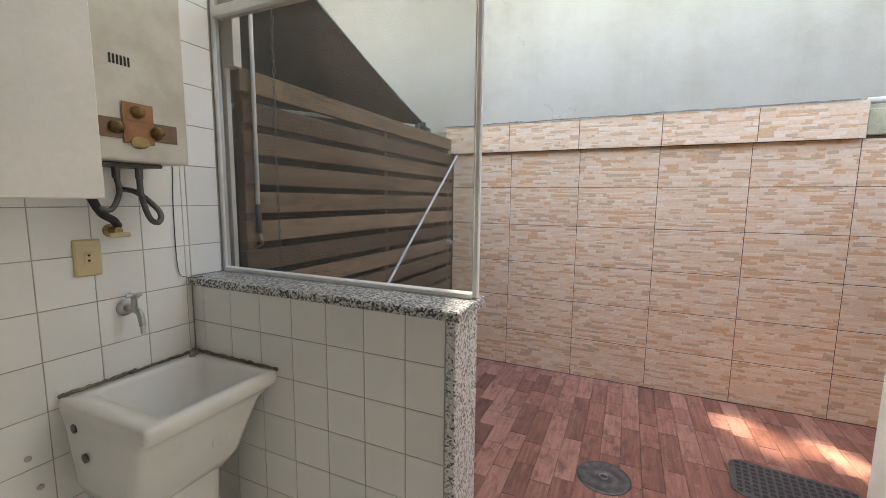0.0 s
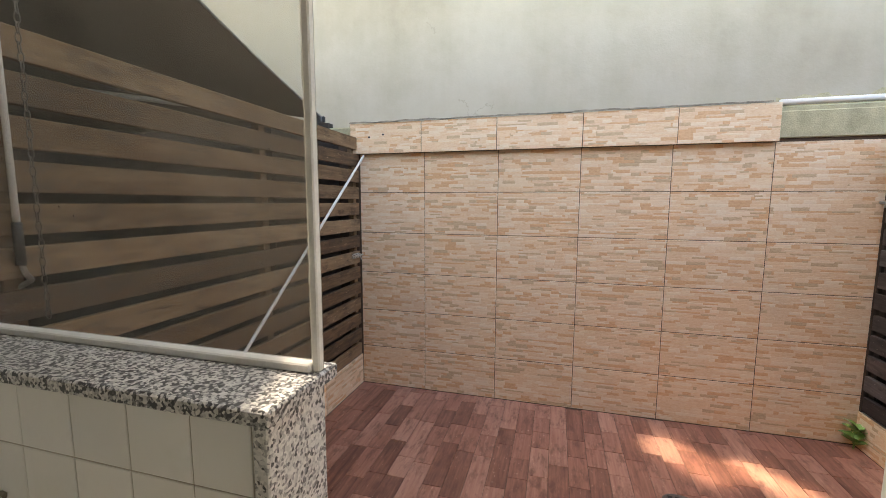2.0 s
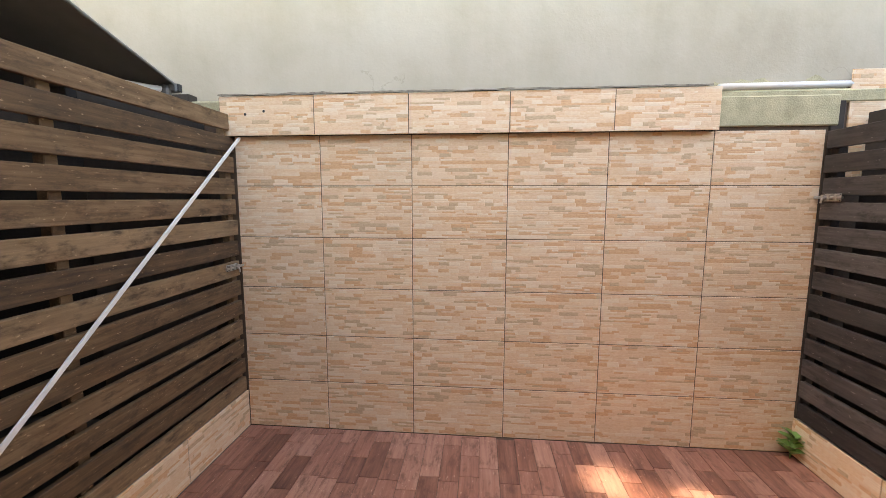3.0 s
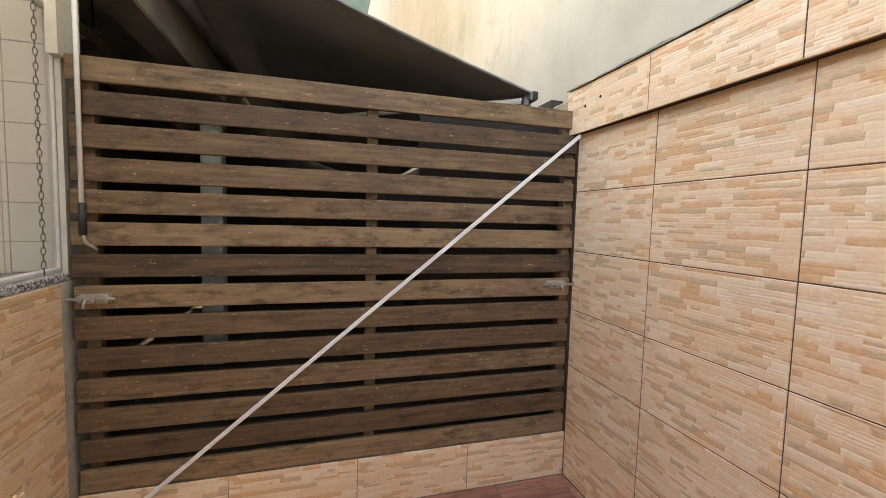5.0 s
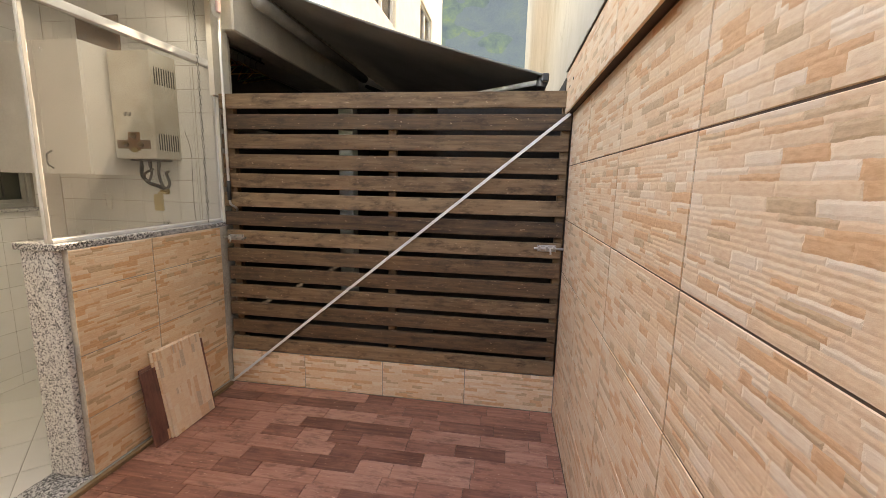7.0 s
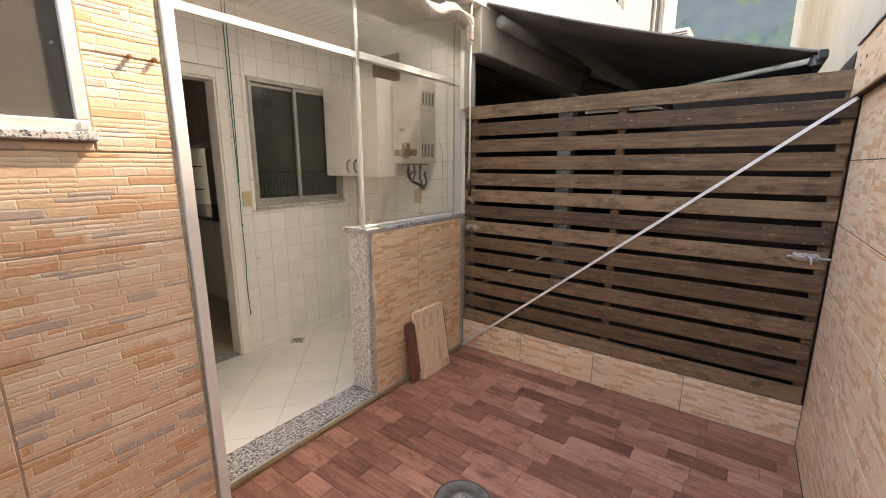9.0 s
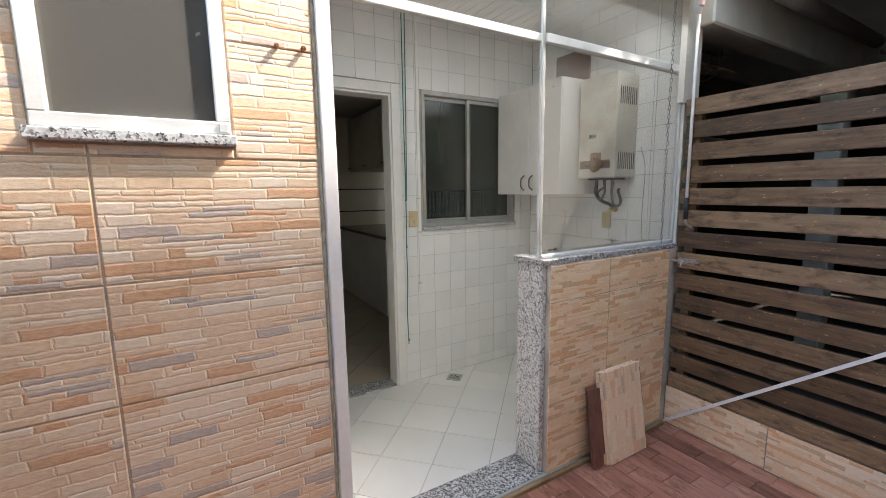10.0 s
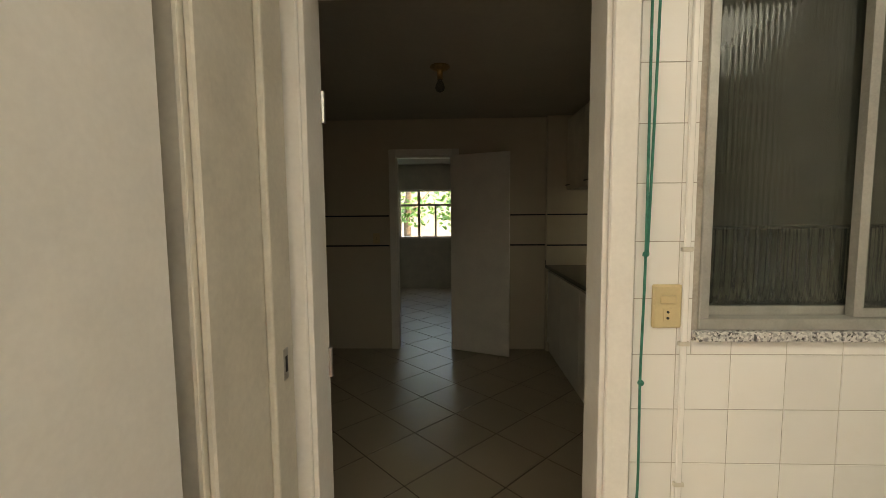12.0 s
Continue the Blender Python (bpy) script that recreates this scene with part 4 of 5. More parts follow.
for k in range(7):
    bmesh.ops.create_icosphere(bm, subdivisions=1, radius=rg.uniform(0.006, 0.013), matrix=pose(rg.uniform(-0.02, 0.02), rg.uniform(-0.02, 0.014), rg.uniform(0.004, 0.014)))
part("lump", bm, M_CONCRETE, rubble)

rg = random.Random(31)
bead = []
for k in range(40):
    t = k / 39
    bead.append((0.006 + rg.uniform(-0.002, 0.003), 0.004 + t * (D - 0.008), RZ + rg.uniform(0.001, 0.006)))
part("sealant", tube(bead, [rg.uniform(0.004, 0.008) for _ in bead], 6), M_CREST, sink, "dirty grey cement bead along the wall")
bead = [(0.01 + k / 33 * (W - 0.012), D - 0.002 + rg.uniform(-0.002, 0.002), RZ + rg.uniform(0.0, 0.005)) for k in range(34)]
part("sealant", tube(bead, [rg.uniform(0.004, 0.009) for _ in bead], 6), M_CREST, sink, "dirty grey cement bead along the wall")
for y, z in ((-0.075, 0.70), (-0.055, 0.60)):
    plug = thing("wall_plug", "small grey screw plug in the white wall tiles", "plug", (XW, 0.487 + y, z), "screw plugs beside the sink")
    part("plug", add_lathe(bmesh.new(), [(0.0085, -0.002), (0.0085, 0.0025), (0.004, 0.004)], 12, (0, 0, 0), 0), M_ALU_RAW, plug)

# ---- laundry: water heater ----
HY0, HY1, HZ0, HZ1, HX = 0.505, 0.802, 1.549, 2.205, -1.366
heater = thing("water_heater", "stained cream gas water heater with rust along its lower edge", "water heater", (XW, (HY0 + HY1) / 2, HZ0))
hw = (HY1 - HY0) / 2
hd = HX - XW
part("body", box((0.0, -hw, 0.0), (hd, hw, HZ1 - HZ0), 0.008, 2), M_HEATER, heater)
for z0 in (0.055, 0.46):
    for k in range(9):
        y = 0.022 + k * 0.019
        part("vent_slot", box((y, hw - 0.003, z0), (y + 0.008, hw + 0.0012, z0 + 0.105)), M_SLOT, heater)
for k in range(6):
    part("vent_slot", box((hd - 0.002, -0.062 + k * 0.0095, 0.262), (hd + 0.0012, -0.057 + k * 0.0095, 0.288)), M_SLOT, heater)
panel = part("control_panel", box((hd, -0.128, 0.062), (hd + 0.003, 0.112, 0.116), 0.001), M_BROWN_PLATE, heater, "brown printed control plate")
part("crest", box((hd + 0.0035, -0.042, 0.05), (hd + 0.006, 0.042, 0.165), 0.001), M_COPPER, panel, "copper-coloured middle plate")
for y, z in ((-0.060, 0.090), (0.050, 0.088), (-0.002, 0.140)):
    part("knob", add_lathe(bmesh.new(), [(0.018, 0.0), (0.0175, 0.008), (0.013, 0.014), (0.011, 0.022)], 18, (hd + 0.006, y, z), 0), M_OLD_BRASS, panel, "gold-coloured knob", True)
part("display", loft([[(hd + 0.0065 + q, 0.0 + 0.026 * s * math.cos(2 * math.pi * k / 20), 0.054 + 0.017 * s * math.sin(2 * math.pi * k / 20)) for k in range(20)] for q, s in ((0.0, 1.0), (0.004, 0.96), (0.0045, 0.7))]), M_BRASS, panel, "oval gauge window")
for k in range(9):
    part("print_bar", box((hd + 0.0062, -0.028 + k * 0.0062, 0.112), (hd + 0.0068, -0.024 + k * 0.0062, 0.117)), M_BROWN_PLATE, panel)
for y in (-0.075, -0.01, 0.055):
    part("pipe_stub", tube([(0.10, y, -0.045), (0.10, y, 0.002)], 0.011, 10), M_DARK_STEEL, heater)
part("lower_rail", box((0.03, -0.11, -0.012), (0.15, 0.10, -0.001), 0.003), M_DARK_STEEL, heater)
hose = thing("water_hose", "looped grey and black flexible hoses under the heater", "hose", (XW, (HY0 + HY1) / 2, HZ0))
part("black_hose", tube(smooth_line([(0.10, -0.075, -0.04), (0.10, -0.078, -0.10), (0.085, -0.05, -0.15), (0.055, -0.005, -0.175), (0.03, 0.02, -0.195)]), 0.012), M_BLACK, hose, "black rubber hose", True)
part("steel_hose", tube(smooth_line([(0.10, -0.01, -0.04), (0.10, -0.005, -0.09), (0.10, -0.03, -0.14), (0.095, -0.065, -0.13), (0.07, -0.08, -0.09), (0.01, -0.075, -0.06)]), 0.008), M_DARK_STEEL, hose, "braided steel hose", True)
part("grey_hose", tube(smooth_line([(0.10, 0.055, -0.04), (0.105, 0.055, -0.10), (0.105, 0.075, -0.17), (0.10, 0.105, -0.185), (0.09, 0.115, -0.15), (0.06, 0.07, -0.09), (0.008, 0.04, -0.075)]), 0.009), M_DARK_STEEL, hose, "grey braided hose", True)
valve = thing("gas_valve", "brass gas valve with a cream wing handle on the tiled wall", "valve", (XW, 0.665, 1.338))
part("body", add_lathe(bmesh.new(), [(0.022, 0.0), (0.022, 0.008), (0.012, 0.012), (0.012, 0.05)], 14, (0, 0, 0), 0), M_BRASS, valve)
part("wing", box((0.045, -0.028, -0.02), (0.057, 0.032, -0.004), 0.005, 2), M_BEIGE, valve)

# ---- laundry: wall cabinet ----
CX, CY0, CY1, CZ0, CZ1 = -1.212, YK + 0.003, 0.481, 1.442, 2.225
cabinet = thing("wall_cabinet", "white laminate two-door wall cabinet with bow handles", "cabinet", (XW, CY0, CZ0))
cw, cd, ch = CY1 - CY0, CX - XW, CZ1 - CZ0
SPLIT = 0.364
part("body", box((0.0, 0.0, 0.0), (cd - 0.018, cw, ch), 0.002), M_WHITE, cabinet)
for y0, y1, hy in ((0.001, SPLIT - 0.0015, SPLIT - 0.045), (SPLIT + 0.0015, cw - 0.001, SPLIT + 0.045)):
    door = part("door", box((cd - 0.0175, y0, 0.001), (cd, y1, ch - 0.001), 0.002), M_WHITE, cabinet)
    part("handle", tube(smooth_line([(cd, hy, 0.035), (cd + 0.028, hy, 0.055), (cd + 0.032, hy, 0.085), (cd + 0.028, hy, 0.118), (cd, hy, 0.14)]), [0.007] + [0.0048] * 31 + [0.007]), M_DARK_STEEL, door, "dark bow handle", True)
ring = thing("key_ring", "small metal ring hanging on a cabinet handle", "ring", (CX + 0.02, CY0 + SPLIT - 0.045, CZ0 + 0.034))
part("ring", tube([(0.0, 0.016 * math.cos(2 * math.pi * k / 16), 0.016 * math.sin(2 * math.pi * k / 16)) for k in range(17)], 0.0018, 6), M_STEEL, ring)


vent = thing("vent_cover", "brown square vent cover on the tiled wall above the cabinet", "vent", (XW, 0.245, 2.375))
part("frame", box((0.0, -0.165, -0.115), (0.012, 0.165, 0.115), 0.004), M_BROWN_PLATE, vent)
part("plate", box((0.0125, -0.14, -0.09), (0.016, 0.14, 0.09), 0.002), M_BROWN_PLATE, vent)

# ---- laundry: sockets, taps, switch ----
def socket_plate(label, at, turn, material, wide, high, corner, holes, switch=False):
    s = thing("wall_socket", label, "socket", at, "laundry wall sockets", "", turn)
    rings = [[(x, y2, z) for x, z, _ in rounded_ring(-w, w, -h, h, corner, 0.0)] for y2, w, h in ((0.0, wide / 2, high / 2), (-0.006, wide / 2, high / 2), (-0.010, wide / 2 - 0.005, high / 2 - 0.005))]
    part("plate", loft(rings, False, True), material, s)
    for x, z in holes:
        insert = part("insert", box((x - 0.011, -0.0125, z - 0.018), (x + 0.011, -0.0102, z + 0.018), 0.001), material, s)
        for dz in (-0.008, 0.008):
            part("hole", tube([(x, -0.0145, z + dz), (x, -0.012, z + dz)], 0.0035, 8), M_SLOT, insert)
    if switch:
        part("rocker", box((-0.020, -0.016, 0.008), (0.020, -0.0102, 0.030), 0.002), material, s)
    return s


socket_plate("yellowed plastic wall socket on the tiled wall", (XW + 0.001, 0.596, 1.258), 90, M_BEIGE, 0.072, 0.115, 0.006, ((0.0, 0.0),))
white_socket = socket_plate("rounded white double socket on the tiled wall", (XW + 0.001, 0.177, 1.252), 90, M_WHITE, 0.078, 0.120, 0.024, ((-0.004, 0.020), (0.004, -0.020)))
switch_plate = socket_plate("yellowed plastic switch and socket beside the kitchen door", (-0.425, YK + 0.001, 1.276), 180, M_BEIGE, 0.074, 0.115, 0.005, ((0.0, -0.022),), True)


def tap(at, label, long):
    f = thing("tap", label, "tap", at)
    part("flange", add_lathe(bmesh.new(), [(0.027, 0.0), (0.026, 0.006), (0.014, 0.010)], 18, (0, 0, 0), 0), M_STEEL, f, "", True)
    part("spout", tube(smooth_line([(0.008, 0, 0), (0.05, 0, 0), (0.5 * long + 0.03, 0.0, -0.004), (long, 0.0, -0.018), (long + 0.008, 0.0, -0.05)]), 0.0105), M_STEEL, f, "", True)
    part("stem", tube([(0.055, 0, 0.005), (0.055, 0, 0.045)], 0.009, 12), M_STEEL, f)
    for a in range(4):
        part("handle_arm", tube([(0.055, 0, 0.048), (0.055 + 0.022 * math.cos(a * math.pi / 2), 0.022 * math.sin(a * math.pi / 2), 0.048)], [0.006, 0.008], 8), M_STEEL, f)
    part("outlet", tube([(long + 0.008, 0, -0.048), (long + 0.008, 0, -0.075)], 0.008, 10), M_CREAM, f, "pale plastic outlet")


tap((XW, 0.689, 1.077), "chromed wall tap with a cross handle above the sink", 0.085)
stop = thing("tap", "tarnished stop tap low on the tiled wall", "tap", (XW, 0.108, 0.969))
part("flange", add_lathe(bmesh.new(), [(0.030, 0.0), (0.030, 0.006), (0.018, 0.012), (0.018, 0.045), (0.024, 0.05), (0.024, 0.062)], 18, (0, 0, 0), 0), M_DARK_STEEL, stop, "", True)
part("lever", box((0.05, -0.008, -0.01), (0.062, 0.052, 0.012), 0.004), M_DARK_STEEL, stop)
dot = thing("pipe_cap", "small cream pipe cap on the tiled wall", "pipe cap", (XW, -0.05, 1.02))
part("cap", add_lathe(bmesh.new(), [(0.018, 0.0), (0.016, 0.012)], 14, (0, 0, 0), 0), M_CREAM, dot)
wire = thing("loose_wire", "thin grey wire hanging down the tiled wall to the capping", "wire", (XW, 0.90, CAP))
part("strand", tube(smooth_line([(0.006, -0.06, 0.60), (0.004, -0.025, 0.46), (0.004, -0.030, 0.25), (0.005, -0.028, 0.04), (0.02, -0.008, 0.004), (0.06, 0.03, 0.003)]), 0.0016, 6), M_DARK_STEEL, wire)

# ---- laundry: cord, conduit, floor drain, airer ----
cord = thing("cord", "knotted green nylon cord hanging beside the kitchen door", "cord", (-0.358, YK, 0.0))
part("strand", tube(smooth_line([(0.004, 0.03, CEIL - 0.02), (0.002, 0.024, 2.0), (-0.002, 0.021, 1.42), (0.003, 0.022, 1.1), (0.002, 0.024, 0.80), (0.010, 0.022, 0.6), (0.004, 0.022, 0.33)]), 0.0036, 8), M_GREEN, cord)
part("strand", tube(smooth_line([(-0.020, 0.030, CEIL - 0.02), (-0.016, 0.024, 2.0), (-0.006, 0.022, 1.42)]), 0.0036, 8), M_GREEN, cord)
for z in (1.415, 1.075, 0.36):
    bm = bmesh.new()
    bmesh.ops.create_icosphere(bm, subdivisions=1, radius=0.0095)
    knot = part("knot", bm, M_GREEN, cord)
    knot.matrix_local = pose(-0.002 + 0.003 * (z < 1.2), 0.022, z)
conduit = thing("conduit", "painted cable conduit running down the tiled wall", "conduit", (-0.468, YK, 0.0))
part("pipe", box((-0.013, 0.0, 0.72), (0.004, 0.010, CEIL), 0.003), M_WHITE_TILE, conduit)
for z in (0.78, 1.17, 1.42):
    part("clip", box((-0.018, 0.0, z), (0.010, 0.013, z + 0.012), 0.002), M_CREAM, conduit)
grate = thing("floor_drain", "small square steel floor drain in the laundry floor", "drain", (-0.702, -0.085, FLOOR), "", "", 45)
part("rim", box((-0.055, -0.055, -0.004), (0.055, 0.055, 0.0035), 0.001), M_STEEL, grate)
for k in range(6):
    a = k * math.pi / 3
    part("slot", box((0.012, -0.004, 0.002), (0.042, 0.004, 0.0042)), M_SLOT, grate).matrix_local = pose(0, 0, 0, 0, 0, math.degrees(a))
airer = thing("ceiling_airer", "white wire clothes airer under the laundry ceiling", "clothes airer", (-0.75, 0.25, CEIL - 0.09))
for y in (-0.20, 0.20):
    part("rail", tube([(-0.42, y, 0), (0.42, y, 0)], 0.006, 8), M_ROD, airer)
    for x in (-0.40, 0.40):
        part("hanger_wire", tube([(x, y, 0), (x, y, 0.09)], 0.002, 6), M_ROD, airer)
for k in range(12):
    x = -0.40 + k * 0.0727
    part("bar", tube([(x, -0.2, 0), (x, 0.2, 0)], 0.0028, 6), M_ROD, airer)

# ---- outside: posts' mortar, hooks, chain, crank, bundle ----
structure("mortar_joint", box((XE - 0.006, GY + 0.005, 0.0), (XE + 0.0085, GY + 0.058, CEIL), 0.002), M_MORTAR_GREY, "rough mortar between door post and tiles", "mortar")
for label_z, x in ((1.902, 0.625), (1.898, 0.70)):
    plug = thing("wall_hook", "rusty screw plug in the house front", "hook", (x, YF, label_z), "screw plugs in the house front")
    part("screw", add_lathe(bmesh.new(), [(0.007, -0.004), (0.008, 0.012), (0.004, 0.02)], 10, (0, 0, 0), 1), M_COPPER, plug)
chain = thing("chain", "thin metal blind chain hanging outside the glass", "chain", (-1.345, GY + 0.075, CAP + 0.03))
links = 62
for k in range(links):
    z = k * (1.48 / links)
    ringline = [(0.0060 * math.cos(2 * math.pi * j / 10), 0.0, 0.0150 * math.sin(2 * math.pi * j / 10)) for j in range(11)]
    link = part("link", tube(ringline, 0.0017, 5), M_DARK_STEEL, chain) if k == 0 else new("link", chain.children[0].data)
    link.parent = chain
    link.matrix_local = pose(0.002 * math.sin(k), 0, z, 0, 0, 90 * (k % 2) + 35)
crank = thing("crank_handle", "white awning crank rod with a black grip hanging on the column", "crank", (-1.504, 1.190, 0.0))
part("rod", tube([(0.0, 0.0, 1.31), (0.002, 0.0, 2.75)], 0.0085, 10), M_ROD, crank, "", True)
part("grip", tube([(0.0, 0.0, 1.295), (0.0, 0.0, 1.42)], 0.0125, 12), M_BLACK, crank, "black plastic grip", True)
part("elbow", tube(smooth_line([(0.0, 0.0, 1.31), (0.0, 0.008, 1.27), (-0.02, 0.03, 1.245), (-0.05, 0.018, 1.225), (-0.062, -0.002, 1.18)]), 0.0075), M_STEEL, crank, "", True)
part("grip_end", tube([(-0.062, -0.002, 1.19), (-0.063, -0.004, 1.07)], 0.0125, 12), M_BLACK, crank, "black plastic grip", True)
bundle = thing("rolled_blind", "crumpled white fabric blind bunched under the roof edge", "blind", (-1.36, GY + 0.10, 2.455))
rg = random.Random(11)
bm = bmesh.new()
rows_ = []
for i in range(26):
    t = i / 25
    cx, cz = -0.12 + 0.72 * t, 0.10 + 0.03 * math.sin(7 * t)
    rows_.append([(cx + rg.uniform(-0.006, 0.006), (0.055 + 0.012 * math.sin(9 * t + k * 2.1)) * math.cos(2 * math.pi * k / 14), cz + (0.045 + 0.014 * math.sin(11 * t + k * 1.7) + rg.uniform(-0.006, 0.006)) * math.sin(2 * math.pi * k / 14)) for k in range(14)])
part("roll", loft(rows_), M_FABRIC, bundle, "", True)
part("flap", loft([[(x, 0.045 + 0.01 * math.sin(40 * x + q), z) for x, z in ((-0.11, 0.09), (-0.05, 0.06 - q * 0.01), (-0.06, -0.05), (-0.10, -0.065))] for q in (0.0, 0.4)]), M_FABRIC, bundle, "hanging scrap of fabric")
part("peg", box((-0.10, 0.052, -0.03), (-0.065, 0.068, 0.07), 0.006, 2), M_PINK, bundle, "faded pink clip")
part("rope", tube(smooth_line([(0.05, 0.06, 0.13), (-0.02, 0.07, 0.09), (-0.085, 0.065, 0.03), (-0.12, 0.05, 0.12)]), 0.004, 8), M_FABRIC, bundle)

# ---- outside: spare tiles leaning on the low wall ----
def leaning(name, label, x, width, height, foot, thick, material, tilt, twist=0.0):
    s = thing(name, label, "tile", (x, YHO, 0.001), "spare tiles leaning on the low wall")
    s.matrix_world = pose(x, YHO + foot, 0.003, -tilt, twist, 180)
    part("slab", box((-width / 2, -thick, 0.0), (width / 2, 0.0, height), 0.002), material, s)


M_PLANK_UP = wood("upright_wood_look_ceramic", (0.085, 0.036, 0.028), (0.20, 0.085, 0.062), (0.32, 0.155, 0.115), 2, 0.42, 0.0008, 0.05)
M_LOOSE = ledge_tile("loose_ledge_tile", 0.095, 0.021, 0.0008, 9.0, 0.40, (0.50, 0.40, 0.32), (0.80, 0.58, 0.42), 0.05)
leaning("spare_plank_tile", "reddish wood-look ceramic tile leaning on the low wall", -0.865, 0.20, 0.43, 0.062, 0.009, M_PLANK_UP, 7.6)
for k in range(2):
    leaning("spare_plank_tile", "reddish wood-look ceramic tile leaning on the low wall", -0.855 + 0.006 * k, 0.20, 0.425 - 0.006 * k, 0.074 + 0.0115 * k, 0.009, M_PLANK_UP, 7.9 + 0.2 * k)
leaning("spare_plank_tile", "reddish wood-look ceramic tile leaning behind the stack", -1.09, 0.26, 0.44, 0.068, 0.009, M_PLANK_UP, 8.0)
for k in range(3):
    leaning("spare_ledge_tile", "beige stone-look ceramic tile leaning in a stack", -0.985 - 0.012 * k, 0.31, 0.50, 0.085 + 0.0125 * k, 0.010, M_LOOSE, 8.6 + 0.15 * k)

# ---- patio: drain cover, mat, plant, pipe ----
cover = thing("manhole_cover", "dull round metal drain cover in the patio floor", "drain cover", (-0.092, 2.085, 0.0))
part("plate", add_lathe(bmesh.new(), [(0.135, 0.0), (0.135, 0.005), (0.125, 0.0065), (0.118, 0.004), (0.07, 0.004), (0.066, 0.0055), (0.04, 0.0055), (0.036, 0.003), (0.004, 0.003)], 40), M_DARK_STEEL, cover, "", True)
part("lift_ring", tube([(0.022 * math.cos(2 * math.pi * k / 16), 0.022 * math.sin(2 * math.pi * k / 16), 0.007) for k in range(17)], 0.003, 6), M_STEEL, cover)
mat_ob = thing("grate_mat", "dark perforated drain mat lying on the patio floor", "mat", (0.80, 2.37, 0.001), "", "", -8)
part("sheet", loft([rounded_ring(-0.28, 0.28, -0.17, 0.17, 0.07, z) for z in (0.0, 0.005)] + [rounded_ring(-0.275, 0.275, -0.165, 0.165, 0.07, 0.007)]), M_DARK_STEEL, mat_ob)
for i in range(15):
    for j in range(8):
        x, y = -0.24 + i * 0.0343, -0.13 + j * 0.0371
        part("hole", box((x - 0.011, y - 0.012, 0.006), (x + 0.011, y + 0.012, 0.0078)), M_SLOT, mat_ob) if (i, j) == (0, 0) else None
first_hole = [o for o in mat_ob.children if o.name.startswith("hole")][0]
for i in range(15):
    for j in range(8):
        if (i, j) != (0, 0):
            o = new("hole", first_hole.data)
            o.parent = mat_ob
            o.matrix_local = pose(i * 0.0343, j * 0.0371 + 0.004 * (i % 2), 0)


M_WEED = plain("bright_weed_leaf", (0.20, 0.36, 0.09), 0.5, 0.0, 0.25, 30.0)


def leaf_mesh(length, width):
    bmv = bmesh.new()
    rows2 = []
    for k in range(6):
        t = k / 5
        w = width * math.sin(math.pi * min(1.0, t * 0.92 + 0.06)) * (1 - 0.25 * t)
        z = 0.25 * length * math.sin(t * 2.2) * 0.5
        rows2.append([bmv.verts.new((-w, t * length, z + 0.15 * w)), bmv.verts.new((0, t * length, z)), bmv.verts.new((w, t * length, z + 0.15 * w))])
    for p, q in zip(rows2, rows2[1:]):
        for k in range(2):
            bmv.faces.new((p[k], p[k + 1], q[k + 1], q[k]))
    return bmv


plant = thing("weed", "small bright green weed growing at the foot of the wall", "plant", (FE - 0.035, YB - 0.06, 0.0))
rg = random.Random(6)
for k in range(16):
    a = rg.uniform(0, 360)
    h = rg.uniform(0.02, 0.13)
    leaf = part("leaf", leaf_mesh(rg.uniform(0.060, 0.105), rg.uniform(0.024, 0.040)), M_WEED, plant, "", True)
    leaf.matrix_local = pose(rg.uniform(-0.015, 0.015), rg.uniform(-0.015, 0.015), h, rg.uniform(-5, 40), 0, a)
for k in range(5):
    part("stem", tube([(0, 0, 0), (rg.uniform(-0.02, 0.02), rg.uniform(-0.02, 0.02), rg.uniform(0.05, 0.11))], 0.002, 5), M_WEED, plant)
pipe = thing("water_pipe", "white plastic pipe lying along the mossy ledge", "pipe", (0, YB + 0.005, 2.081))
part("pipe", tube([(1.25, 0.0, 0.0), (1.92, 0.012, 0.006)], 0.018, 12), M_ROD, pipe, "", True)
mossy = structure("wall_gap", box((1.252, YB - 0.012, 1.87), (1.86, YB + 0.008, 2.030), 0.006), M_MOSS, "bare mossy render where the tile band stops", "wall")
rgm = random.Random(17)
bm = bmesh.new()
fringe = [[bm.verts.new((1.25 + k * 0.02, YB + 0.0585, 2.055)), bm.verts.new((1.25 + k * 0.02, YB + 0.052, 2.060 + rgm.uniform(0.0, 0.01))), bm.verts.new((1.25 + k * 0.02, YB + 0.0592, 2.105 + 0.05 * max(0.0, noise.noise(Vector((k * 0.21, 9, 0))) + 0.2) + rgm.uniform(0, 0.012)))] for k in range(32)]
for p, q in zip(fringe, fringe[1:]):
    for k in range(2):
        bm.faces.new((p[k], q[k], q[k + 1], p[k + 1]))
structure("render_patch", bm, M_MOSS, "ragged patch of crumbling mossy render over the ledge", "wall")
for x, z in ((-1.415, 1.972), (-1.300, 1.988)):
    hole = thing("drill_hole", "old plugged drill hole in the tiled band", "plug", (x, YB - 0.0402, z), "drill holes in the tiled band")
    part("hole", add_lathe(bmesh.new(), [(0.008, -0.002), (0.0075, 0.001), (0.003, 0.0015)], 10, (0, 0, 0), 1), M_SLOT, hole)
    hole.matrix_world = pose(x, YB - 0.0402, z, 0, 0, 180)
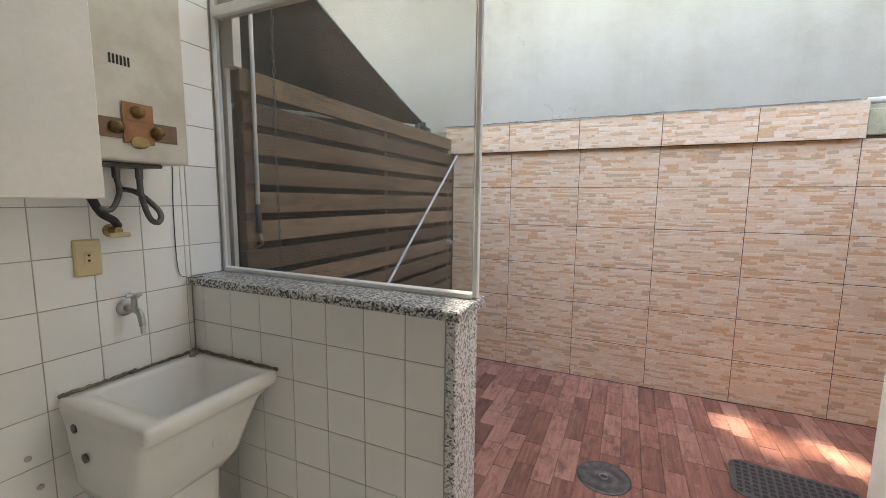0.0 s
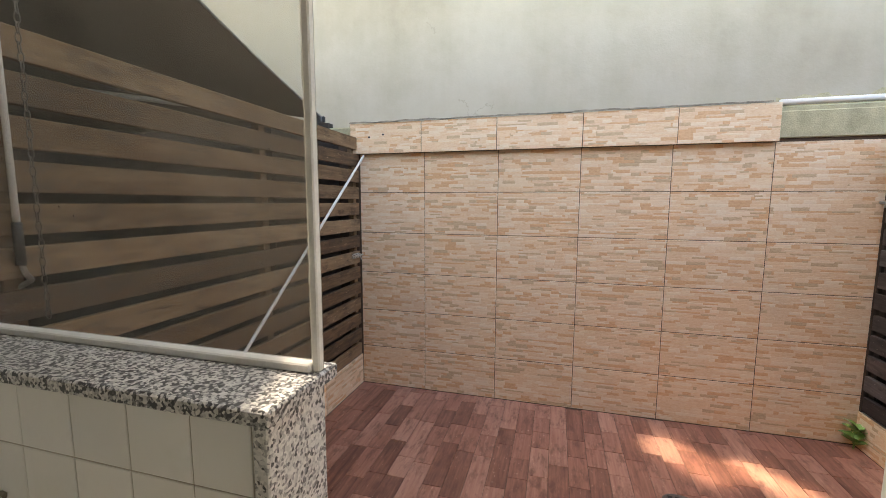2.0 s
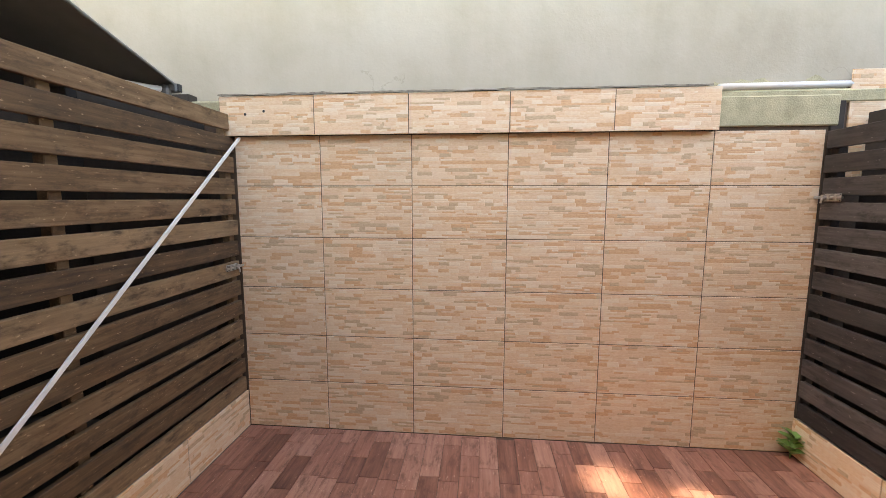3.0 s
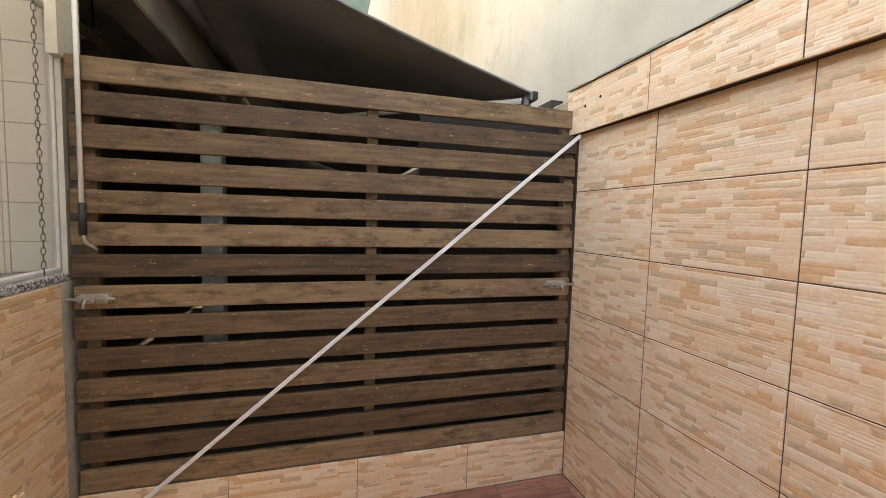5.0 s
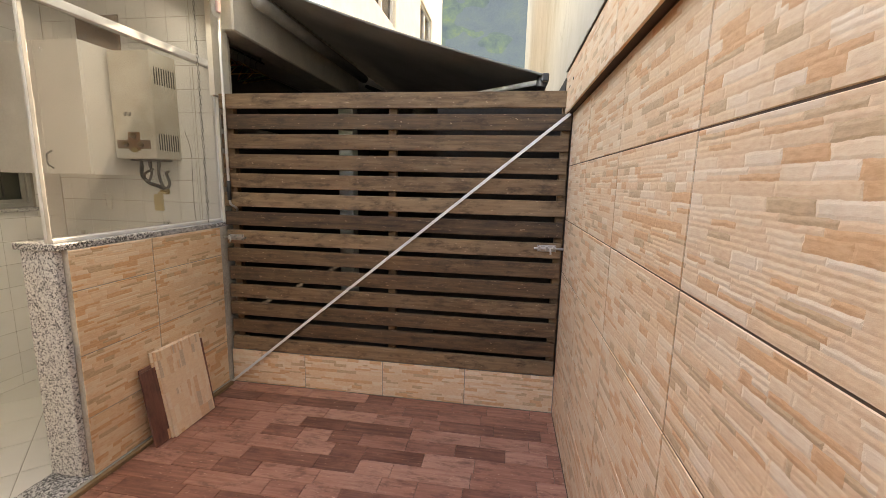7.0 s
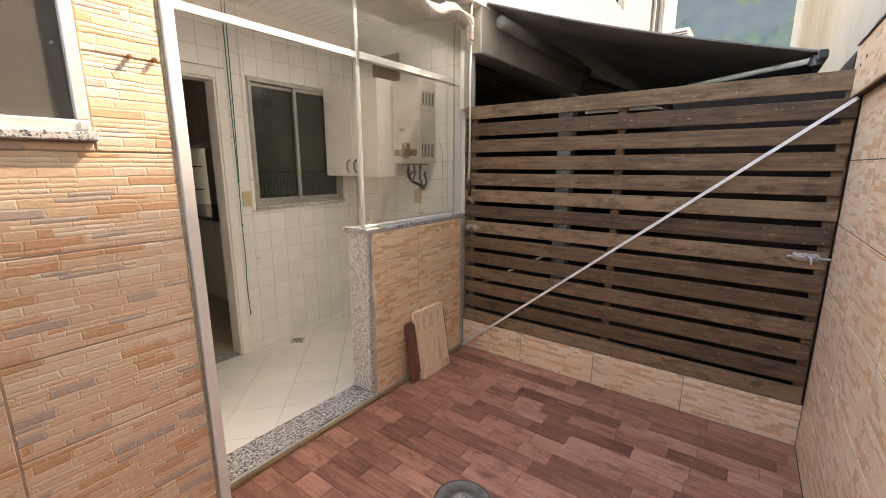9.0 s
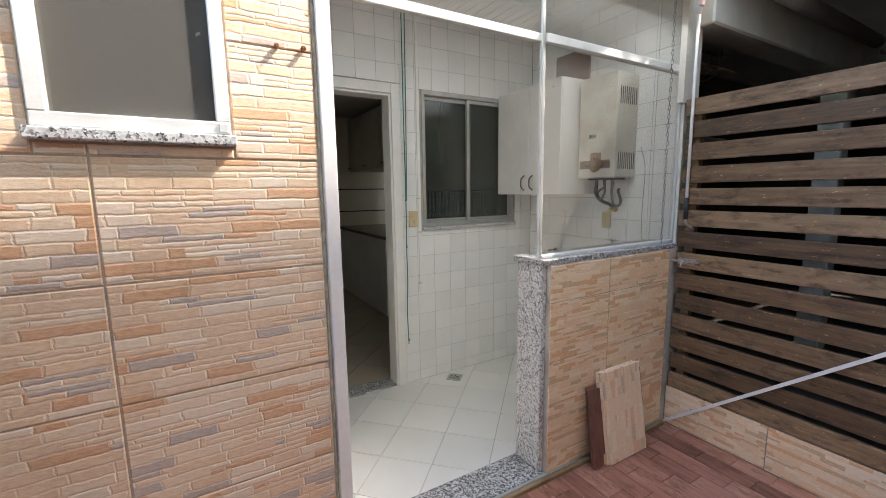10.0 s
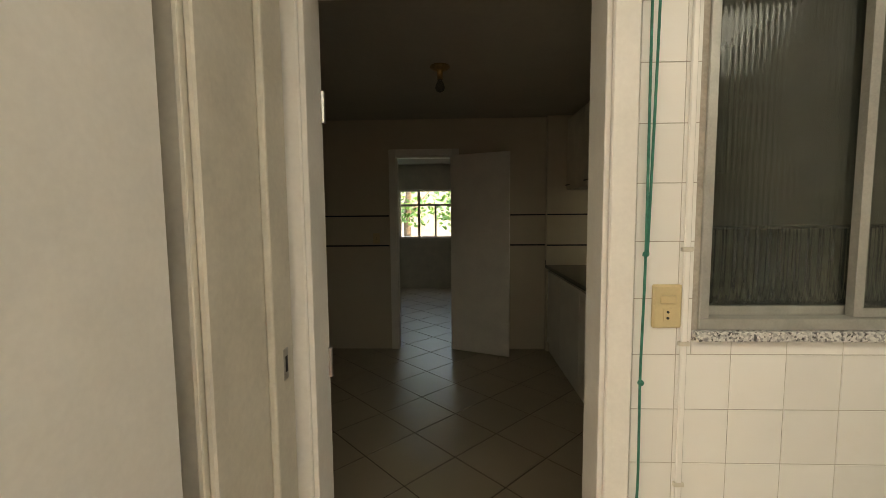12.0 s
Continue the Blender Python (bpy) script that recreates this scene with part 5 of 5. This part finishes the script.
# Shares the near-black yard colour so the wall's end stays dark.
end_post = structure("fence_pier", box((1.815, YB - 0.004, 0.0), (1.90, YB + 0.055, 2.06), 0.012), M_SHADE, "rough concrete pier at the end of the wall, coloured near black", "pier")
east_wall = structure("wall_back_east", box((1.90, YB + 0.009, -0.1), (5.0, YB + 0.06, 2.10)), M_GROUT, "tiled back wall of the yard beyond the fence")
tile_run(east_wall, "tile", (0, YB, 0), 0, [1.91, 2.45, 3.0, 3.55, 4.1, 4.98], [1.55, 1.86, 2.16], M_BACK, 0.004)

# ---- neighbour: awning and hangers ----
awning = thing("awning", "grey canvas folding-arm awning over the neighbouring yard", "awning", (0, 0, 0))
# Canvas beyond the roller is added to block sun from the yard.
AX0, AX1 = -8.5, -1.75
sheet = []
for i in range(9):
    t = i / 8
    y, z = 1.19 + (3.20 - 1.19) * t, 2.752 + (2.115 - 2.752) * t - 0.035 * math.sin(math.pi * t)
    sheet.append((y, z))
bm = bmesh.new()
hem_x = [AX1 + 0.085 * (1 - i / 8) for i in range(9)]
top = [[bm.verts.new((x, y, z + 0.004)) for x in (AX0, -4, -3, -2.3, e)] for (y, z), e in zip(sheet, hem_x)]
low = [[bm.verts.new((x, y, z)) for x in (AX0, -4, -3, -2.3, e)] for (y, z), e in zip(sheet, hem_x)]
for grid, flip in ((top, False), (low, True)):
    for p, q in zip(grid, grid[1:]):
        for k in range(4):
            f = (p[k], p[k + 1], q[k + 1], q[k])
            bm.faces.new(tuple(reversed(f)) if flip else f)
for k in range(8):
    bm.faces.new((top[k][4], low[k][4], low[k + 1][4], top[k + 1][4]))
part("canvas", bm, M_CANVAS, awning, "", True)
part("hem", tube([(e, y, z) for (y, z), e in zip(sheet, hem_x)], 0.008, 8), M_CANVAS, awning)
part("front_bar", box((AX0, 3.19, 2.075), (AX1 + 0.012, 3.235, 2.125), 0.008), M_CANVAS, awning)
part("end_cap", box((AX1 + 0.0125, 3.195, 2.078), (AX1 + 0.022, 3.23, 2.122), 0.004), M_BLACK, awning)
part("roller", tube([(-3.80, 1.32, 2.60), (-1.72, 1.32, 2.60)], 0.048, 16), M_ROLLER, awning, "grey roller tube", True)
part("arm", tube([(-1.80, 3.18, 2.085), (-2.9, 2.1, 2.14)], 0.016, 10), M_ROD, awning, "white folding arm", True)
part("arm", tube([(-2.9, 2.1, 2.14), (-3.72, 1.38, 2.50)], 0.02, 10), M_DARK_STEEL, awning, "", True)
part("elbow", add_lathe(bmesh.new(), [(0.035, -0.03), (0.035, 0.03)], 14, (-2.9, 2.1, 2.14)), M_STEEL, awning)
part("joint", add_lathe(bmesh.new(), [(0.028, -0.03), (0.03, 0.0), (0.022, 0.03)], 14, (-1.80, 3.19, 2.085)), M_DARK_STEEL, awning)


def clothes_hanger(at, turn, material):
    h = thing("clothes_hanger", "coloured plastic clothes hanger hanging in the neighbour's laundry", "hanger", at, "neighbour's clothes hangers", "", turn)
    part("frame", tube([(-0.20, 0, -0.10), (0.0, 0, 0.0), (0.20, 0, -0.10), (-0.20, 0, -0.10)], 0.0045, 6), material, h)
    part("hook", tube(smooth_line([(0, 0, 0), (0, 0, 0.05), (0.018, 0, 0.07), (0.004, 0, 0.092), (-0.016, 0, 0.08)]), 0.0028, 6), M_STEEL, h)


rail = thing("hanging_rail", "dark metal hanging rail in the neighbour's laundry", "rail", (0, 0, 0))
part("rail", tube([(-2.75, 0.72, 2.492), (-1.73, 0.72, 2.492)], 0.007, 8), M_DARK_STEEL, rail)
for x in (-2.7, -1.8):
    part("bracket", tube([(x, 0.72, 2.492), (x, 0.72, 2.79)], 0.004, 6), M_DARK_STEEL, rail)
rg = random.Random(9)
for k in range(7):
    clothes_hanger((-2.62 + k * 0.085, 0.72, 2.41), 70 + rg.uniform(-25, 25), (M_YELLOW_WIRE, M_GREEN_WIRE, M_ORANGE_WIRE, M_YELLOW_WIRE)[k % 4])
box_n = thing("storage_bundle", "dark covered bundle on the neighbour's shelf", "bundle", (-3.3, -0.02, 2.10))
part("cover", loft([rounded_ring(-0.35, 0.35, -0.2, 0.2, 0.08, -0.12), rounded_ring(-0.34, 0.36, -0.21, 0.2, 0.09, 0.05), rounded_ring(-0.25, 0.22, -0.15, 0.12, 0.08, 0.16)]), M_BLACK, box_n, "", True)
shelf = thing("shelf", "cream wall shelf in the neighbour's laundry", "shelf", (-3.3, -0.02, 1.965))
part("board", box((-0.6, -0.229, 0), (0.6, 0.25, 0.014), 0.002), M_CREAM, shelf)
for x in (-0.5, 0.5):
    part("bracket", box((x - 0.01, -0.229, -0.18), (x + 0.01, 0.15, -0.001)), M_DARK_STEEL, shelf)

# ---- upper storey windows and air conditioner ----
for x0, z0 in ((-8.6, 3.75), (-5.6, 3.75)):
    w = thing("upper_window", "white framed upper-storey window", "window", (x0, 1.10, z0), "upper-storey windows", "structure")
    for lo, hi in (((0, 0, 0), (1.2, 0.06, 0.06)), ((0, 0, 1.14), (1.2, 0.06, 1.2)), ((0, 0, 0.06), (0.06, 0.06, 1.14)), ((1.14, 0, 0.06), (1.2, 0.06, 1.14)), ((0.57, 0, 0.06), (0.63, 0.06, 1.14))):
        part("window_frame", box(lo, hi), M_ALU, w)
    part("pane", box((0.06, 0.02, 0.06), (1.14, 0.026, 1.14)), M_GLASS_GREY, w)
ac = thing("air_conditioner", "white box air conditioner on the upper wall", "air conditioner", (-9.6, 1.20, 3.95))
part("body", box((-0.35, 0.0, 0.0), (0.35, 0.40, 0.42), 0.02), M_WHITE, ac)
for k in range(7):
    part("louvre", box((0.3505, 0.06, 0.06 + k * 0.045), (0.357, 0.36, 0.085 + k * 0.045)), M_DARK_STEEL, ac)

# ---- kitchen fittings ----
worktop = thing("kitchen_worktop", "black granite kitchen worktop along the wall", "worktop", (-1.22, -2.392, 0.935))
part("slab", box((-0.38, -1.27, 0.0), (0.38, 1.20, 0.035), 0.003), M_STONE_DARK, worktop)
part("splash", box((-0.38, -1.27, 0.036), (0.38, -1.25, 0.085), 0.002), M_STONE_DARK, worktop)
base = thing("base_cabinet", "white kitchen base cabinet under the worktop", "cabinet", (-1.22, -2.392, FLOOR + 0.028))
part("body", box((-0.38, -1.27, -0.028), (0.34, 1.20, 0.895)), M_WHITE, base)
for k in range(4):
    y0 = -1.26 + k * 0.615
    part("door", box((0.3405, y0, 0.08), (0.358, y0 + 0.605, 0.87), 0.003), M_WHITE, base)
upper = thing("wall_cabinet", "cream kitchen wall cabinet with small dark handles", "cabinet", (-1.22, -2.70, 1.78))
part("body", box((-0.38, -0.95, 0.0), (0.15, 0.95, 0.74), 0.002), M_CREAM, upper)
for k in range(3):
    y0 = -0.945 + k * 0.632
    d = part("door", box((0.1505, y0, 0.002), (0.168, y0 + 0.625, 0.738), 0.002), M_CREAM, upper)
    part("handle", tube(smooth_line([(0.168, y0 + 0.06, 0.05), (0.19, y0 + 0.07, 0.05), (0.19, y0 + 0.15, 0.05), (0.168, y0 + 0.16, 0.05)]), 0.005, 6), M_DARK_STEEL, d)
bulb_ob = thing("ceiling_lamp", "unlit bare bulb in a tarnished ceiling holder", "lamp", (0.241, -2.10, KC))
part("rose", add_lathe(bmesh.new(), [(0.072, 0.0), (0.07, -0.012), (0.045, -0.026), (0.02, -0.03), (0.02, -0.085), (0.024, -0.09)], 24), M_BRASS, bulb_ob, "", True)
part("bulb", add_lathe(bmesh.new(), [(0.016, -0.085), (0.018, -0.10), (0.030, -0.125), (0.034, -0.145), (0.028, -0.165), (0.006, -0.178)], 18), M_GLASS_GREY, bulb_ob, "", True)
kitchen_socket = socket_plate("yellowed socket on the kitchen wall", (1.03, KB + 0.001, 1.27), 180, M_BEIGE, 0.074, 0.115, 0.005, ((0.0, 0.0),))
rack = thing("dish_rack", "wire dish drainer standing behind the kitchen window", "dish rack", (-0.95, YK - 0.26, 1.205))
part("top_rail", tube([(-0.40, 0.08, 0.27), (0.40, 0.08, 0.27)], 0.006, 8), M_BLACK, rack)
part("base_rail", tube([(-0.40, 0.08, 0.0), (0.40, 0.08, 0.0)], 0.006, 8), M_DARK_STEEL, rack)
part("base_rail", tube([(-0.40, -0.08, 0.0), (0.40, -0.08, 0.0)], 0.006, 8), M_DARK_STEEL, rack)
for k in range(26):
    x = -0.39 + k * 0.0312
    if k == 0:
        first_bar = part("wire", tube(smooth_line([(x, 0.08, 0.27), (x, 0.075, 0.10), (x, 0.03, 0.03), (x, -0.08, 0.0)]), 0.0045, 6), M_BLACK, rack)
    else:
        o = new("wire", first_bar.data)
        o.parent = rack
        o.matrix_local = pose(k * 0.0312, 0, 0)
rack_shelf = thing("shelf", "narrow worktop under the kitchen window", "shelf", (-1.15, YK - 0.15, 1.165))
part("board", box((-0.40, -0.28, 0.0), (0.62, -0.002, 0.034), 0.002), M_STONE_DARK, rack_shelf)

# ---- garden seen through the living room window ----
M_BARK = plain("tree_bark", (0.16, 0.12, 0.085), 0.9, 0.0, 0.35, 20.0, 0.01)


def tree(label, at, height, spread, seed):
    rgt = random.Random(seed)
    t = thing("tree", label, "tree", at)
    part("trunk", tube(smooth_line([(0, 0, 0), (0.05, 0.04, height * 0.3), (-0.04, 0.08, height * 0.6), (0.03, 0.0, height * 0.85)]), [0.16 - 0.0045 * k for k in range(25)], 10), M_BARK, t, "", True)
    bmc = bmesh.new()
    for k in range(6):
        a = rgt.uniform(0, 6.28)
        add_tube(bmc, [(0, 0, height * (0.35 + 0.08 * k)), (spread * 0.7 * math.cos(a), spread * 0.7 * math.sin(a), height * (0.6 + 0.06 * k))], [0.05, 0.015], 6)
    part("limbs", bmc, M_BARK, t)
    bmc = bmesh.new()
    for k in range(1500):
        a, b2, r = rgt.uniform(0, 6.283), rgt.uniform(-1, 1), spread * rgt.uniform(0.25, 1.0)
        c = Vector((r * math.cos(a) * math.sqrt(1 - b2 * b2), r * math.sin(a) * math.sqrt(1 - b2 * b2), height * 0.62 + b2 * height * 0.36))
        if noise.noise(c * 1.1 + Vector((seed, 0, 0))) < -0.08:
            continue
        m = Matrix.Translation(c) @ Euler((rgt.uniform(0, 6), rgt.uniform(0, 6), rgt.uniform(0, 6))).to_matrix().to_4x4()
        s = rgt.uniform(0.07, 0.15)
        vs = [bmc.verts.new(m @ Vector(p)) for p in ((-s * 0.5, 0, 0), (0, -s, 0.01), (s * 0.5, 0, 0), (0, s, 0.01))]
        bmc.faces.new(vs)
    part("crown", bmc, M_LEAF, t)


tree("leafy garden tree beyond the living room window", (-0.3, -11.5, -0.2), 4.2, 1.7, 3)
tree("leafy garden tree beyond the living room window", (1.9, -14.0, -0.2), 5.0, 2.0, 5)
structure("garden_wall", box((-6.0, -17.2, -0.2), (8.0, -17.0, 3.2)), M_PLASTER, "pale garden wall beyond the trees", "wall")


# ---- far hill ----
def hill_material():
    n = Nodes("haze_painted_hill")
    c = n.coords()
    clump = n.noise(c, 0.16, 6.0, 0.7)
    rock = n.noise(c, 0.035, 3.0, 0.5)
    # Blue haze is mixed into the colours, and a faint glow lifts them.
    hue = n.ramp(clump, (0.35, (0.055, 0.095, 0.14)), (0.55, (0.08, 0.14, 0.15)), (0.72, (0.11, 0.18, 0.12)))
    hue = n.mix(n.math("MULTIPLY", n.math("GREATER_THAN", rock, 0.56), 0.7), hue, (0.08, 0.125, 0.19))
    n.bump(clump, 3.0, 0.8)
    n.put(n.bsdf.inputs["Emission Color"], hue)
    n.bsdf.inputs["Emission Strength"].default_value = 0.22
    return n.done(hue, 0.95)


bm = bmesh.new()
bmesh.ops.create_grid(bm, x_segments=60, y_segments=60, size=1.0)
for v in bm.verts:
    x, y = v.co.x, v.co.y
    h = 74 * max(0.0, math.cos(min(1.57, math.hypot(x * 1.25, y * 1.1)))) ** 0.8
    v.co = Vector((-115 + x * 85, -6 + y * 130, -1 + h + min(1.0, h / 30) * (7 * noise.noise(Vector((x * 5, y * 8, 0))) + 3 * noise.noise(Vector((x * 20, y * 30, 4))))))
tagged(link_mesh("backdrop", bm, hill_material(), None, "", True), "wooded hill far behind the houses, haze painted into its faintly glowing colours", "hill", "", "structure")

# ---- wall and floor pieces ----
BACK_X = [FW, -0.983, -0.43, 0.13, 0.688, 1.245, FE + 0.01]
BACK_Z = [0.0, 0.317, 0.622, 0.928, 1.243, 1.555, 1.852]
tile_run(back_wall, "tile", (0, YB, 0), 0, BACK_X, BACK_Z, M_BACK, 0.004, 0.009, 0.0015, (), 0.0006)
band = structure("wall_band", box((FW - 0.06, YB - 0.038, 1.855), (1.24, YB - 0.0005, 2.070)), M_GROUT, "projecting band of ledge-stone tiles along the wall top", "trim")
tile_run(band, "tile", (0, YB - 0.040, 0), 0, [FW - 0.06, -0.997, -0.44, 0.133, 0.70, 1.248], [1.848, 2.078], M_BACK, 0.004, 0.009, 0.0015, (), 0.001)
rgm = random.Random(21)
bm = bmesh.new()
crest = [(FW - 0.06 + k * 0.022, 0.004 + 0.010 * max(0.0, noise.noise(Vector((k * 0.16, 3, 0))) + 0.35) + rgm.uniform(0, 0.003)) for k in range(127)]
ring_rows = [[bm.verts.new((x, YB - 0.0475, 2.0785)), bm.verts.new((x, YB - 0.0475 + rgm.uniform(0.0, 0.004), 2.0785 + h)), bm.verts.new((x, YB - 0.002, 2.079 + h * 0.8))] for x, h in crest]
for p, q in zip(ring_rows, ring_rows[1:]):
    for k in range(2):
        bm.faces.new((p[k], q[k], q[k + 1], p[k + 1]))
part("mortar", bm, M_CREST, band, "uneven grey mortar along the top of the band")
tile_run(kerb_w, "tile", (FW, 0, 0), 90, [1.132, 1.680, 2.237, 2.793, YB - 0.002], [0.0, 0.243], M_BACK, 0.004)
tile_run(kerb_e, "tile", (FE, 0, 0), -90, [-YB + 0.002, -2.82, -2.26, -1.70, -YF - 0.002], [0.0, 0.222], M_BACK, 0.004)
tile_run(low_wall, "tile", (0, YHO, 0), 180, [0.50, 0.935, 1.475], [0.024, 0.315, 0.622, 0.926, 1.113], M_BACK, 0.004, 0.009, 0.0015, (), 0.0005)
FAC_Z = [0.0, 0.260, 0.590, 0.920, 1.250, 1.576, 1.894, 2.22, 2.54, 2.82]
tile_run(facade, "tile", (0, YF, 0), 180, [-FE, -1.71, -1.155, -0.598], FAC_Z, M_FACADE, 0.0045, 0.0095, 0.003, ((-WIN_R - 0.004, -WIN_L + 0.004, WIN_B - 0.034, WIN_T + 0.002),), 0.0008)
P = 0.150
tile_run(low_wall, "tile", (0, YH, 0), 0, steps_between(XW, -0.502, 0.1475, -0.927), steps_between(FLOOR, CAP - 0.031, P, 0.973), M_WHITE_TILE, 0.003, 0.0085, 0.001)
tile_run(wall_west, "tile", (XW, 0, 0), 90, steps_between(YK, YH - 0.001, 0.146, 0.321), steps_between(FLOOR, CEIL, P, 1.115), M_WHITE_TILE, 0.003, 0.0085, 0.001)
tile_run(wall_kitchen, "tile", (0, YK, 0), 180, steps_between(-XE, -XW - 0.001, 0.1435, 0.600), steps_between(FLOOR, CEIL, 0.151, 1.144), M_WHITE_TILE, 0.0018, 0.0085, 0.001,
         ((-0.578, 0.342, 0.0, 2.228), (-KX1 - 0.015, -KX0 + 0.021, KZ0 - 0.029, KZ1 + 0.003)))
tile_run(wall_east, "tile", (XE, 0, 0), -90, [-YF + 0.012, -0.960], steps_between(FLOOR, CEIL, 0.2, 0.35), M_WHITE_TILE, 0.003, 0.0085, 0.001)
# Bathroom side reuses the darkened kitchen tile to keep the door gap dim.
tile_run(wall_kitchen, "tile", (0, YK, 0), 180, steps_between(-1.94, -XE - 0.112, 0.20, -0.9), steps_between(FLOOR, CEIL, 0.2, 0.30), M_KITCHEN_TILE, 0.003, 0.0085, 0.001)
tile_run(wall_west, "tile", (XW, 0, 0), 90, [YH, 1.056], steps_between(CAP + 0.001, CEIL, P, 1.115), M_WHITE_TILE, 0.003, 0.0085, 0.001)
plank_floor()
diagonal_floor(laundry_floor, XW, XE, YK - 0.0, YH - 0.012, 0.30, FLOOR, M_FLOOR_TILE)
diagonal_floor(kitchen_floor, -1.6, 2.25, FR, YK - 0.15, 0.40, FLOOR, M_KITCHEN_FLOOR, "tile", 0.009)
